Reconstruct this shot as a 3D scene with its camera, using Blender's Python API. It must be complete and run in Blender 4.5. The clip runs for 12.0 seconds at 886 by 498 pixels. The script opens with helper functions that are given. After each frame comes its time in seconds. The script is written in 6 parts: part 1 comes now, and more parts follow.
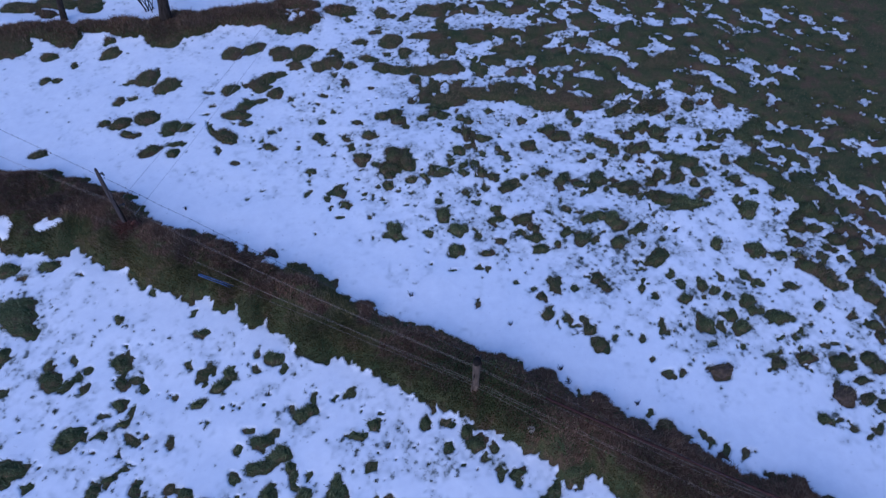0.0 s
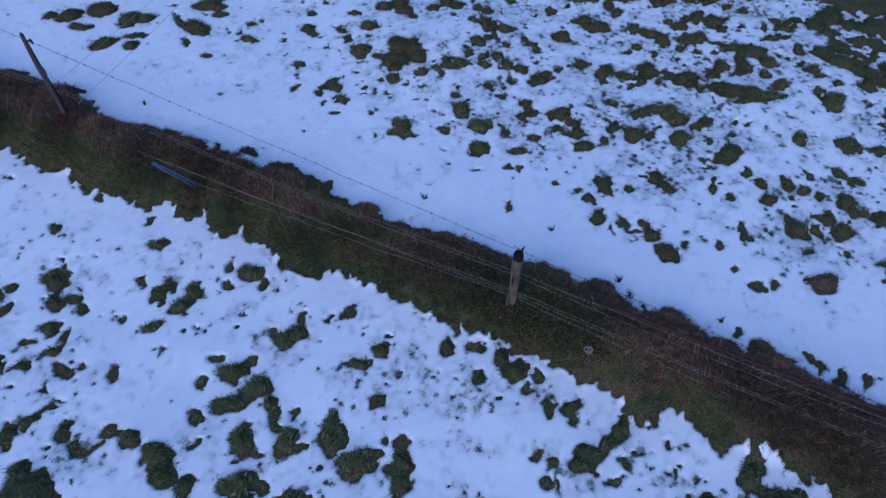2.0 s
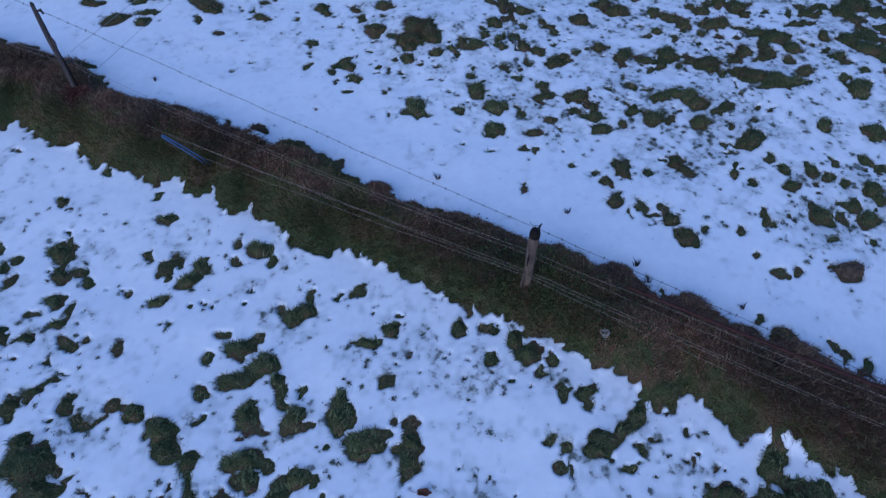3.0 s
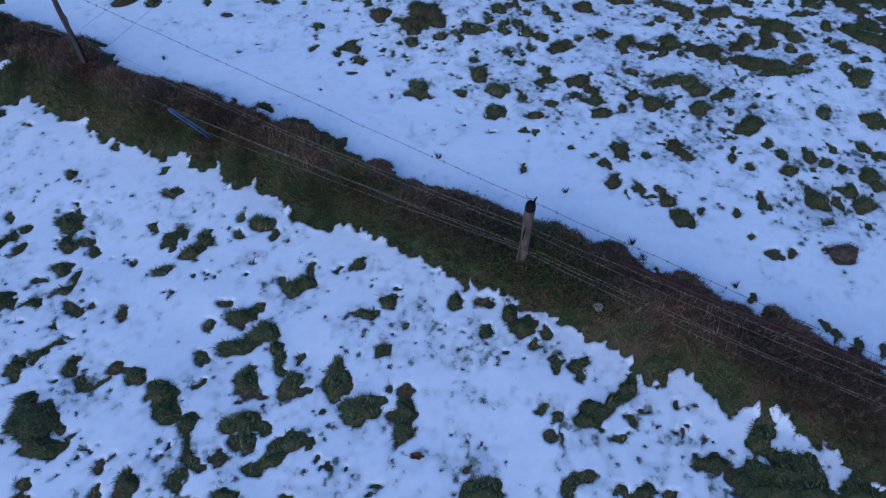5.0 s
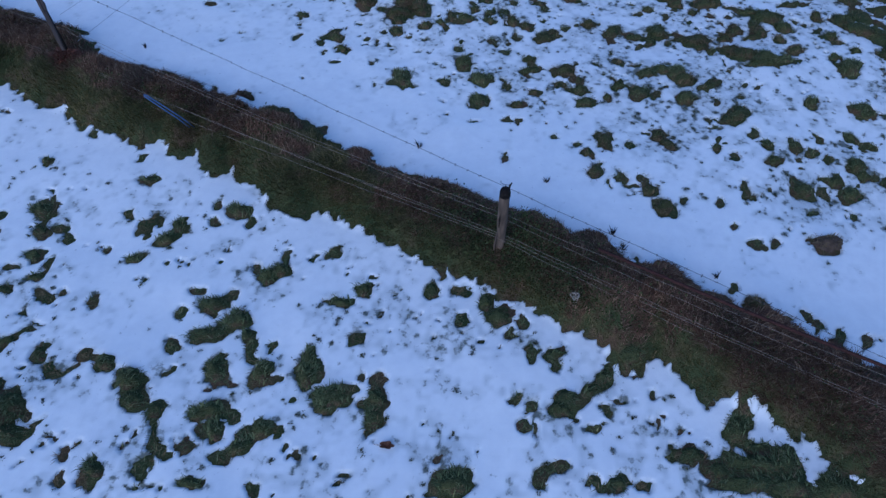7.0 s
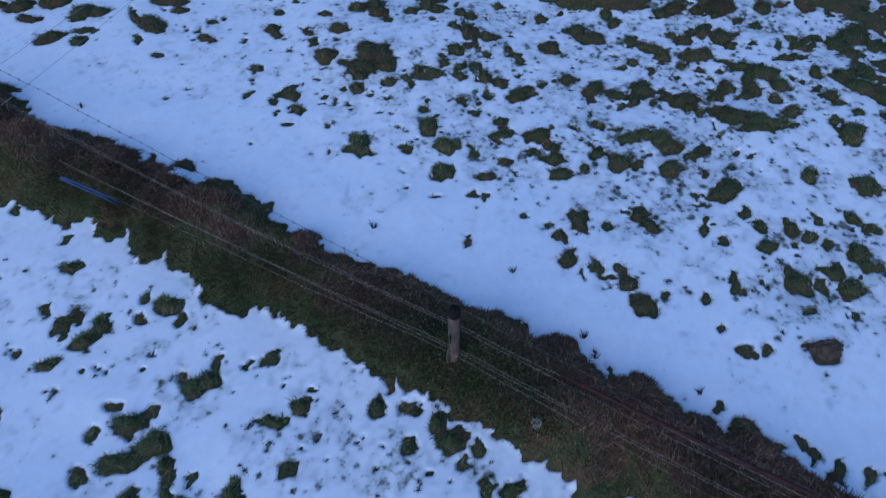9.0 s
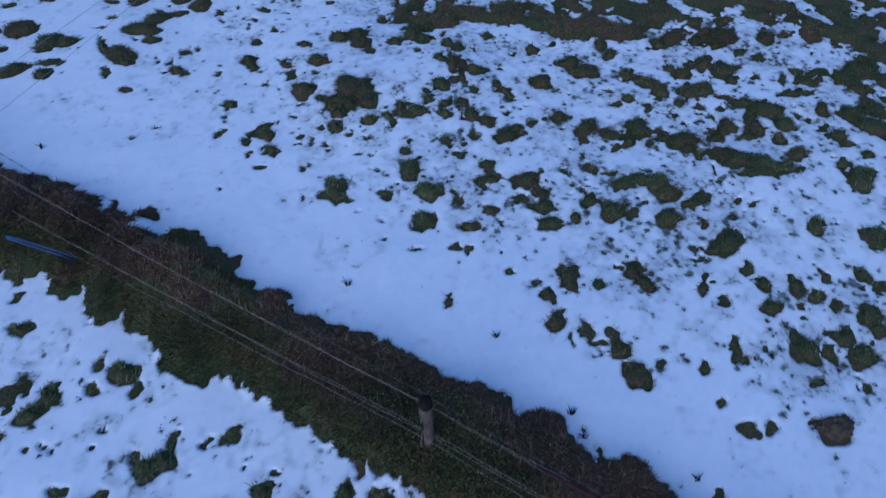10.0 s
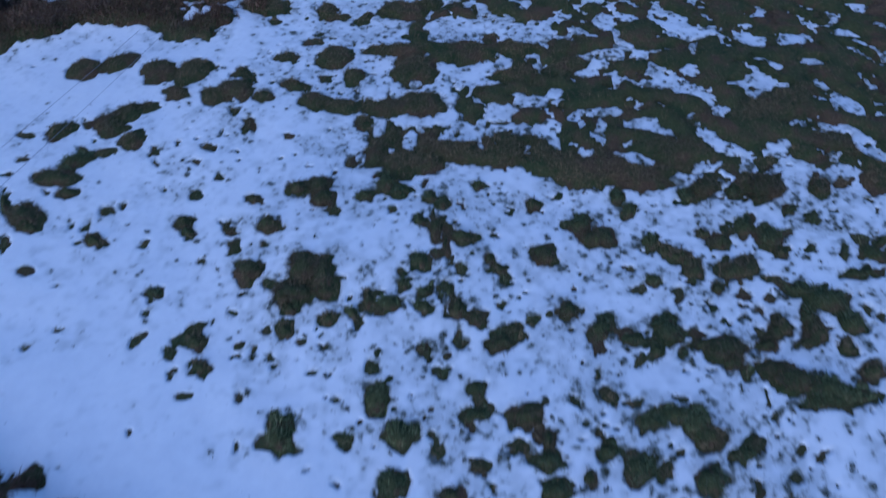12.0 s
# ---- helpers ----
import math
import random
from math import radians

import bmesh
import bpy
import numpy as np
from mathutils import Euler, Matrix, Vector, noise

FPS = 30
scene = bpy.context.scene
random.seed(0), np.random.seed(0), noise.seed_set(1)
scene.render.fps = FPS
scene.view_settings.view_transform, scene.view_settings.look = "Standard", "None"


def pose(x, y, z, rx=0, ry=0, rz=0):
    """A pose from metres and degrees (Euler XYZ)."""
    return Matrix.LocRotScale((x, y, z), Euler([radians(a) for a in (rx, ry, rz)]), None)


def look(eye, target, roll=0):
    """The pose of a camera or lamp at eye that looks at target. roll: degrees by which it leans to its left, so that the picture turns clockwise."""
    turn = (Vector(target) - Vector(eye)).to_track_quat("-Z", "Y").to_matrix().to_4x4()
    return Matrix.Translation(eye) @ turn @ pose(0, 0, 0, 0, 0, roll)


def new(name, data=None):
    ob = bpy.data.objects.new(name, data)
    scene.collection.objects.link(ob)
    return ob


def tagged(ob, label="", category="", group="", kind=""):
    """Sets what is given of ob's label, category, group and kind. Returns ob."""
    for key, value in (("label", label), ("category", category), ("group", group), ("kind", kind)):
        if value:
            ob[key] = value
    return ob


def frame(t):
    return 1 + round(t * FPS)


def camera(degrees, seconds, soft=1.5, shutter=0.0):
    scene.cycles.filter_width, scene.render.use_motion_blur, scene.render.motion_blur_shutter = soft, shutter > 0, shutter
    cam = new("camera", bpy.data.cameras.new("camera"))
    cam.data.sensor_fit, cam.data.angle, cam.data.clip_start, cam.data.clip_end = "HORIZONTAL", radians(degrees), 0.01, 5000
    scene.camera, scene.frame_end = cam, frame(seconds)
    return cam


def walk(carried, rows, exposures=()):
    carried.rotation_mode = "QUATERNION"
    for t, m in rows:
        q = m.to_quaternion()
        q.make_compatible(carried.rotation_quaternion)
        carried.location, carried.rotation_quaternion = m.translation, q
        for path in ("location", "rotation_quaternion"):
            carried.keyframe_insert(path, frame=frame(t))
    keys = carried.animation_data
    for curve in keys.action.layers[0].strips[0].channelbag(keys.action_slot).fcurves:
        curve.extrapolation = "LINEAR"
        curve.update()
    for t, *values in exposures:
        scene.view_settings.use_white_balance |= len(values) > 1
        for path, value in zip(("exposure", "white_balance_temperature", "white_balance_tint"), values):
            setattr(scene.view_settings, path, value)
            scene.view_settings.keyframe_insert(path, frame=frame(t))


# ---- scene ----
cam = camera(71.1, 12.0, soft=1.35, shutter=0.5)
METRES, EYE, TILT, LEAN, TURN = 9.0, 8.815, -46.0, -0.3, 0.0
ROWS = [
    (0.0, 0.0, 0.0, 0.0, -0.0, 0.0, 0.0),
    (0.5, -0.01, 0.0535, -0.0391, -0.09, -0.08, 0.11),
    (1.0, -0.0204, 0.1154, -0.0783, -0.11, -0.14, 0.1),
    (1.5, -0.028, 0.1738, -0.1178, -0.38, -0.21, 0.48),
    (2.0, -0.037, 0.2349, -0.1556, -0.29, -0.4, 0.35),
    (2.5, -0.0394, 0.2543, -0.1654, 0.07, -0.47, -0.18),
    (3.0, -0.0435, 0.2553, -0.1808, 0.45, -0.51, -0.71),
    (5.0, -0.0314, 0.2408, -0.2122, 1.1, -0.55, -1.72),
    (5.5, -0.0229, 0.2462, -0.2175, 1.16, -0.55, -1.8),
    (6.0, -0.0173, 0.2526, -0.2209, 1.19, -0.56, -1.86),
    (6.5, -0.0112, 0.2542, -0.2241, 1.28, -0.55, -1.95),
    (6.7, -0.007, 0.2505, -0.2296, 1.29, -0.51, -1.98),
    (8.5, 0.0439, 0.3124, -0.142, 1.43, -0.61, -2.16),
    (9.0, 0.053, 0.3432, -0.1035, 1.46, -0.57, -2.21),
    (9.5, 0.0633, 0.3712, -0.0696, 1.52, -0.55, -2.32),
    (10.0, 0.075, 0.4012, -0.0321, 1.54, -0.49, -2.35),
    (10.5, 0.0812, 0.4313, 0.0067, 1.51, -0.5, -2.35),
    (11.0, 0.0865, 0.4714, 0.0646, 1.53, -0.52, -2.36),
    (11.5, 0.087, 0.525, 0.1394, 1.55, -0.52, -2.38),
    (12.0, 0.085, 0.5976, 0.2427, 1.59, -0.48, -2.36),
]
walk(cam, [(t, pose(0, 0, EYE, TILT, LEAN, TURN) @ pose(METRES * x, METRES * y, METRES * z, 90 + pitch, roll, yaw)) for t, x, y, z, yaw, pitch, roll in ROWS],
     exposures=[(0.0, 0.26, 4760, 26), (2.5, 0.11, 4630, 19), (9.0, 0.05, 4540, 14), (12.0, -0.01, 4430, 17)])

# ---- light ----
SUN_UP, SUN_ROUND = 24.0, 205.0
world = bpy.data.worlds.new("winter_dusk_sky")
scene.world = world
world.use_nodes = True
wn = world.node_tree.nodes
sky = wn.new("ShaderNodeTexSky")
sky.sky_type, sky.sun_disc = "NISHITA", False
sky.sun_elevation, sky.sun_rotation = radians(SUN_UP), radians(SUN_ROUND)
sky.dust_density, sky.ozone_density = 1.5, 2.0
wn["Background"].inputs["Strength"].default_value = 0.13
world.node_tree.links.new(sky.outputs[0], wn["Background"].inputs[0])
sun_data = bpy.data.lights.new("veiled_sun", "SUN")
sun_data.energy, sun_data.angle, sun_data.color = 0.30, radians(60), (1.0, 0.95, 0.9)
sun = new("veiled_sun", sun_data)
a, b = radians(SUN_ROUND), radians(SUN_UP + 20)
sun.matrix_world = look((0, 0, 40), (-math.sin(a) * math.cos(b) * 10, -math.cos(a) * math.cos(b) * 10, 40 - math.sin(b) * 10))


# ---- materials ----
def shader(name, rough=0.8, spec=0.3):
    m = bpy.data.materials.new(name)
    m.use_nodes = True
    n, l = m.node_tree.nodes, m.node_tree.links
    p = n["Principled BSDF"]
    p.inputs["Roughness"].default_value = rough
    p.inputs["Specular IOR Level"].default_value = spec
    return m, n, l, p


def ramp_of(n, stops):
    r = n.new("ShaderNodeValToRGB")
    while len(r.color_ramp.elements) < len(stops):
        r.color_ramp.elements.new(0.5)
    for e, (at, c) in zip(r.color_ramp.elements, stops):
        e.position, e.color = at, (*c, 1)
    return r


def noise_of(n, l, scale, detail=4.0, rough=0.6, coords="Object"):
    t, c = n.new("ShaderNodeTexNoise"), n.new("ShaderNodeTexCoord")
    t.inputs["Scale"].default_value, t.inputs["Detail"].default_value, t.inputs["Roughness"].default_value = scale, detail, rough
    l.new(c.outputs[coords], t.inputs["Vector"])
    return t


def mix_of(n, l, fac, a, b, how="MIX"):
    m = n.new("ShaderNodeMix")
    m.data_type, m.blend_type = "RGBA", how
    for sock, v in ((m.inputs[0], fac), (m.inputs[6], a), (m.inputs[7], b)):
        if isinstance(v, (int, float)):
            sock.default_value = v
        elif isinstance(v, tuple):
            sock.default_value = (*v, 1)
        else:
            l.new(v, sock)
    return m.outputs[2]


def bump_of(n, l, p, height, strength, distance):
    b = n.new("ShaderNodeBump")
    b.inputs["Strength"].default_value, b.inputs["Distance"].default_value = strength, distance
    l.new(height, b.inputs["Height"])
    l.new(b.outputs[0], p.inputs["Normal"])


def snow_material():
    m, n, l, p = shader("wet_old_snow", 0.55, 0.25)
    thin = n.new("ShaderNodeAttribute")
    thin.attribute_name = "thin"
    blot, grain = noise_of(n, l, 5.5, 6, 0.65), noise_of(n, l, 90, 3)
    r = ramp_of(n, [(0.36, (0.0, 0.0, 0.0)), (0.72, (1, 1, 1))])
    l.new(blot.outputs[0], r.inputs[0])
    white = mix_of(n, l, r.outputs[0], (0.80, 0.81, 0.83), (0.87, 0.88, 0.89))
    # Where the snow is thin, crumbs of dark grass show through it.
    fleck, crumb = noise_of(n, l, 13, 5, 0.62), n.new("ShaderNodeMath")
    crumb.operation = "MULTIPLY_ADD"
    l.new(thin.outputs["Fac"], crumb.inputs[0])
    crumb.inputs[1].default_value = 0.36
    l.new(fleck.outputs[0], crumb.inputs[2])
    torn = ramp_of(n, [(0.67, (0, 0, 0)), (0.83, (1, 1, 1))])
    l.new(crumb.outputs[0], torn.inputs[0])
    veiled = mix_of(n, l, thin.outputs["Fac"], white, (0.40, 0.43, 0.44))
    l.new(mix_of(n, l, torn.outputs[0], veiled, (0.15, 0.165, 0.15)), p.inputs["Base Color"])
    h = n.new("ShaderNodeMath")
    h.operation = "ADD"
    l.new(blot.outputs[0], h.inputs[0])
    l.new(grain.outputs[0], h.inputs[1])
    bump_of(n, l, p, h.outputs[0], 0.15, 0.008)
    return m


def soil_material():
    m, n, l, p = shader("matted_turf", 0.95, 0.1)
    big, small = noise_of(n, l, 2.4, 6, 0.65), noise_of(n, l, 60, 5, 0.7)
    r = ramp_of(n, [(0.35, (0.050, 0.070, 0.029)), (0.50, (0.084, 0.090, 0.037)), (0.62, (0.125, 0.084, 0.050))])
    l.new(big.outputs[0], r.inputs[0])
    g = ramp_of(n, [(0.3, (0.45, 0.45, 0.45)), (0.7, (1.5, 1.5, 1.5))])
    l.new(small.outputs[0], g.inputs[0])
    l.new(mix_of(n, l, 1.0, r.outputs[0], g.outputs[0], "MULTIPLY"), p.inputs["Base Color"])
    bump_of(n, l, p, small.outputs[0], 0.9, 0.03)
    return m


def blade_material(name, stops, rough=0.7):
    """Blades that differ one by one, with slow changes over the ground."""
    m, n, l, p = shader(name, rough, 0.1)
    geo = n.new("ShaderNodeNewGeometry")
    r = ramp_of(n, stops)
    l.new(geo.outputs["Random Per Island"], r.inputs[0])
    slow = noise_of(n, l, 1.1, 3)
    g = ramp_of(n, [(0.35, (0.75, 0.8, 0.8)), (0.7, (1.25, 1.15, 1.05))])
    l.new(slow.outputs[0], g.inputs[0])
    l.new(mix_of(n, l, 1.0, r.outputs[0], g.outputs[0], "MULTIPLY"), p.inputs["Base Color"])
    return m


def plain_material(name, dark, light, scale=30.0, rough=0.7, metal=0.0, stretch=(1, 1, 1), bump=0.3):
    m, n, l, p = shader(name, rough, 0.3 if rough < 0.9 else 0.08)
    p.inputs["Metallic"].default_value = metal
    t, c, s = n.new("ShaderNodeTexNoise"), n.new("ShaderNodeTexCoord"), n.new("ShaderNodeMapping")
    s.inputs["Scale"].default_value = stretch
    t.inputs["Scale"].default_value, t.inputs["Detail"].default_value = scale, 6
    l.new(c.outputs["Object"], s.inputs[0])
    l.new(s.outputs[0], t.inputs["Vector"])
    r = ramp_of(n, [(0.3, dark), (0.7, light)])
    l.new(t.outputs[0], r.inputs[0])
    l.new(r.outputs[0], p.inputs["Base Color"])
    bump_of(n, l, p, t.outputs[0], bump, 0.004)
    return m


SNOW, TURF = snow_material(), soil_material()
GREEN = blade_material("green_winter_grass", [(0.0, (0.076, 0.096, 0.044)), (0.5, (0.138, 0.162, 0.070)), (0.85, (0.190, 0.208, 0.092)), (1.0, (0.27, 0.262, 0.135))])
DULL = blade_material("brown_green_grass", [(0.0, (0.092, 0.074, 0.038)), (0.5, (0.170, 0.130, 0.066)), (1.0, (0.27, 0.20, 0.11))])
MOSSY = blade_material("olive_mossy_grass", [(0.0, (0.066, 0.060, 0.028)), (0.5, (0.124, 0.108, 0.048)), (1.0, (0.20, 0.165, 0.080))])
DRY = blade_material("dead_brown_grass", [(0.0, (0.068, 0.038, 0.024)), (0.45, (0.128, 0.072, 0.047)), (0.8, (0.180, 0.114, 0.070)), (1.0, (0.34, 0.24, 0.15))])
BANKGREEN = blade_material("long_bank_grass", [(0.0, (0.040, 0.042, 0.017)), (0.5, (0.084, 0.080, 0.029)), (0.85, (0.135, 0.116, 0.045)), (1.0, (0.26, 0.20, 0.10))])
LEAVES = blade_material("dark_bramble_leaves", [(0.0, (0.028, 0.036, 0.015)), (0.6, (0.056, 0.070, 0.026)), (1.0, (0.085, 0.095, 0.040))], 0.95)
FERN = blade_material("rust_red_bracken", [(0.0, (0.085, 0.036, 0.024)), (0.6, (0.145, 0.060, 0.041)), (1.0, (0.24, 0.12, 0.08))])
WOOD = plain_material("weathered_grey_wood", (0.050, 0.037, 0.027), (0.145, 0.106, 0.078), 26, 0.85, 0.0, (1, 1, 0.12))
DARKWOOD = plain_material("dark_creosoted_wood", (0.022, 0.019, 0.019), (0.085, 0.068, 0.064), 26, 0.8, 0.0, (1, 1, 0.12))
WETWOOD = plain_material("wet_black_wood", (0.008, 0.007, 0.007), (0.022, 0.019, 0.017), 40, 0.95)
BLACK = plain_material("black_plastic", (0.010, 0.010, 0.011), (0.022, 0.022, 0.023), 60, 0.45)
WIRE = plain_material("weathered_wire", (0.22, 0.175, 0.135), (0.40, 0.33, 0.26), 80, 0.7)
GALVANISED = plain_material("dull_galvanised_wire", (0.26, 0.26, 0.29), (0.40, 0.40, 0.43), 80, 0.6)
BARBED = plain_material("dull_barbed_wire", (0.040, 0.036, 0.035), (0.095, 0.082, 0.075), 80, 0.8)
TIPS = blade_material("wet_dark_grass_tips", [(0.0, (0.028, 0.030, 0.014)), (0.6, (0.055, 0.060, 0.024)), (1.0, (0.10, 0.085, 0.04))], 0.9)
PALEDRY = plain_material("pale_dry_umbel", (0.22, 0.19, 0.15), (0.40, 0.36, 0.30), 60, 0.9)
CUTWOOD = plain_material("fresh_cut_wood", (0.30, 0.20, 0.10), (0.46, 0.33, 0.18), 60, 0.8)
RUST = plain_material("rusty_red_paint", (0.034, 0.018, 0.016), (0.060, 0.029, 0.025), 22, 0.9)
BLUE = plain_material("blue_plastic", (0.07, 0.12, 0.26), (0.11, 0.18, 0.36), 12, 0.4)
BARK = plain_material("wet_dark_bark", (0.014, 0.012, 0.011), (0.060, 0.050, 0.042), 18, 0.9, 0.0, (1, 1, 0.3), 0.9)
EARTH = plain_material("damp_brown_earth", (0.050, 0.036, 0.027), (0.120, 0.088, 0.066), 30, 0.95, 0.0, (1, 1, 1), 1.0)
LEAFBROWN = plain_material("fallen_leaf_brown", (0.13, 0.055, 0.030), (0.24, 0.11, 0.06), 40, 0.7)


# ---- the lie of the land ----
SLOPE = 0.1186


def hashed(i, j, seed):
    v = (i * 374761393 + j * 668265263 + seed * 974634777) & 0xFFFFFFFF
    v = ((v ^ (v >> 13)) * 1274126177) & 0xFFFFFFFF
    return ((v ^ (v >> 16)) & 0xFFFF) / 65535.0


def lumps(x, y, size, seed):
    """Smooth noise from 0 to 1 with bumps of that size, for arrays of places."""
    u, v = np.asarray(x) / size, np.asarray(y) / size
    i, j = np.floor(u).astype(np.int64), np.floor(v).astype(np.int64)
    fu, fv = u - i, v - j
    fu, fv = fu * fu * (3 - 2 * fu), fv * fv * (3 - 2 * fv)
    top = hashed(i, j, seed) * (1 - fu) + hashed(i + 1, j, seed) * fu
    low = hashed(i, j + 1, seed) * (1 - fu) + hashed(i + 1, j + 1, seed) * fu
    return top * (1 - fv) + low * fv


def eased(v, lo, hi):
    s = np.clip((v - lo) / (hi - lo), 0, 1)
    return s * s * (3 - 2 * s)


# The overgrown bank that the fence stands on runs across the slope, between two ragged edges.
UPPER_X = [-40.00, -8.53, -8.09, -7.45, -7.28, -6.93, -6.44, -6.14, -5.83, -5.65, -5.45, -5.08, -4.80, -4.51, -4.36, -4.20, -3.96, -3.67, -3.49, -3.39, -3.27, -3.11, -3.03, -2.92, -2.74, -2.61, -2.39, -2.16, -1.97, -1.85, -1.69, -1.42, -1.22, -1.09, -1.04, -0.95, -0.75, -0.60, -0.34, -0.15, 0.13, 0.41, 0.50, 0.70, 0.93, 1.23, 1.35, 1.60, 1.78, 1.90, 2.01, 2.28, 2.48, 2.57, 2.72, 2.94, 3.06, 3.20, 3.36, 3.59, 3.67, 3.86, 3.99, 4.21, 4.64, 4.82, 5.01, 5.15, 40.00]
UPPER_Y = [25.17, 9.44, 9.44, 9.49, 9.24, 9.28, 8.99, 8.84, 8.87, 8.64, 8.33, 8.08, 8.00, 7.97, 7.85, 7.95, 7.79, 7.72, 7.64, 7.47, 7.53, 7.42, 7.57, 7.49, 7.14, 7.29, 7.22, 7.11, 6.90, 6.91, 6.66, 6.50, 6.51, 6.47, 6.28, 6.18, 6.16, 6.07, 6.02, 5.99, 5.88, 5.71, 5.68, 5.57, 5.58, 5.36, 5.25, 5.27, 5.19, 4.95, 4.84, 4.89, 4.82, 4.65, 4.58, 4.47, 4.28, 4.38, 4.37, 4.19, 4.06, 3.94, 3.98, 3.70, 3.66, 3.71, 3.66, 3.46, -13.62]
LOWER_X = [-40.00, -7.90, -6.70, -6.55, -6.28, -6.05, -5.71, -5.39, -5.02, -4.84, -4.54, -4.36, -4.16, -4.03, -3.92, -3.71, -3.58, -3.36, -3.27, -3.14, -2.99, -2.89, -2.76, -2.53, -2.30, -2.11, -1.87, -1.70, -1.50, -1.32, -1.11, -0.83, -0.30, -0.03, 0.18, 0.50, 0.54, 0.70, 0.77, 0.97, 1.13, 1.27, 1.44, 1.55, 1.68, 1.74, 1.93, 2.02, 2.16, 2.25, 2.42, 2.56, 2.66, 2.79, 2.84, 3.09, 3.29, 3.47, 3.57, 3.83, 40.00]
LOWER_Y = [24.00, 7.60, 7.48, 7.70, 7.59, 7.39, 7.23, 7.15, 6.86, 6.87, 6.77, 6.67, 6.54, 6.69, 6.77, 6.39, 6.46, 6.58, 6.34, 6.11, 6.10, 6.29, 6.06, 6.01, 5.70, 5.56, 5.48, 5.61, 5.53, 5.42, 5.34, 5.21, 4.89, 4.79, 4.64, 4.60, 4.42, 4.37, 4.46, 4.30, 4.17, 4.01, 4.08, 3.96, 3.77, 3.62, 3.61, 3.78, 3.82, 3.66, 3.53, 3.39, 3.41, 3.35, 3.24, 3.20, 3.02, 3.01, 2.88, 2.52, -15.21]


def bank_inside(x, y):
    """Metres inside the bank's edge; less than nought outside."""
    return 0.87 * np.minimum(np.interp(x, UPPER_X, UPPER_Y) - y, y - np.interp(x, LOWER_X, LOWER_Y))


def bank_across(x, y):
    """From 0 at the bank's lower edge to 1 at its upper edge."""
    lo, hi = np.interp(x, LOWER_X, LOWER_Y), np.interp(x, UPPER_X, UPPER_Y)
    return (y - lo) / np.maximum(hi - lo, 0.1)


def far_bank(x):
    """The line of the low bank along the meadow's far side."""
    return 14.2 + 0.10 * np.sin(0.9 * x) + 0.16 * eased(np.asarray(x), -6.0, -4.0) * 4


def land(x, y):
    """The height of the bare ground."""
    x, y = np.asarray(x, float), np.asarray(y, float)
    far = np.hypot(x, y - 7)
    z = SLOPE * np.clip(y, -60, 60) + 0.10 * (lumps(x, y, 2.6, 3) - 0.5) + 0.03 * (lumps(x, y, 0.5, 4) - 0.5)
    inner = eased(bank_inside(x, y), -0.1, 0.45)
    z = z - 0.08 * eased(np.interp(x, LOWER_X, LOWER_Y) - y, -0.7, 0.1) + 0.14 * inner + inner * (0.08 * eased(lumps(x, y, 0.42, 6), 0.35, 0.9) + 0.09 * lumps(x, y, 0.17, 7))
    ridge = np.exp(-(((y - far_bank(x)) / 0.42) ** 2)) * eased(-x, 2.5, 4.5)
    z = z + ridge * (0.08 + 0.08 * (lumps(x, y, 0.4, 8) - 0.5))
    z = z + 0.09 * np.exp(-((x + 0.7) ** 2 + (y - 10.3) ** 2) / 1.2)
    z = z + eased(far, 30, 160) * 6.0 * (lumps(x, y, 70, 5) - 0.4)
    return z


def axis(lo, hi, step, reach):
    inner = np.arange(lo, hi + step / 2, step)
    grow = np.cumsum(step * 1.085 ** np.arange(1, 120))
    grow = grow[grow < reach]
    return np.concatenate([lo - grow[::-1], inner, hi + grow])


XS, YS = axis(-10.2, 10.2, 0.024, 900), axis(1.3, 16.2, 0.024, 900)
GX, GY = np.meshgrid(XS, YS)
# A ragged edge: places are shifted a little before a patch's outline is drawn.
WX = GX + 0.09 * (lumps(GX, GY, 0.22, 11) - 0.5) + 0.08 * (lumps(GX, GY, 0.085, 12) - 0.5) + 0.045 * (lumps(GX, GY, 0.045, 15) - 0.5)
WY = GY + 0.09 * (lumps(GX, GY, 0.22, 13) - 0.5) + 0.08 * (lumps(GX, GY, 0.085, 14) - 0.5) + 0.045 * (lumps(GX, GY, 0.045, 16) - 0.5)

# Crumbs and specks only where the sheet is finely woven.
fine = np.where((np.abs(GX) < 10.3) & (GY > 1.2) & (GY < 16.3), 0.0, -9.0)
# OPEN: metres inside bare ground; less than nought under snow.
OPEN = -0.22 + 0.0 * GX
above = 0.87 * (GY - np.interp(GX, UPPER_X, UPPER_Y))
below = 0.87 * (np.interp(GX, LOWER_X, LOWER_Y) - GY)
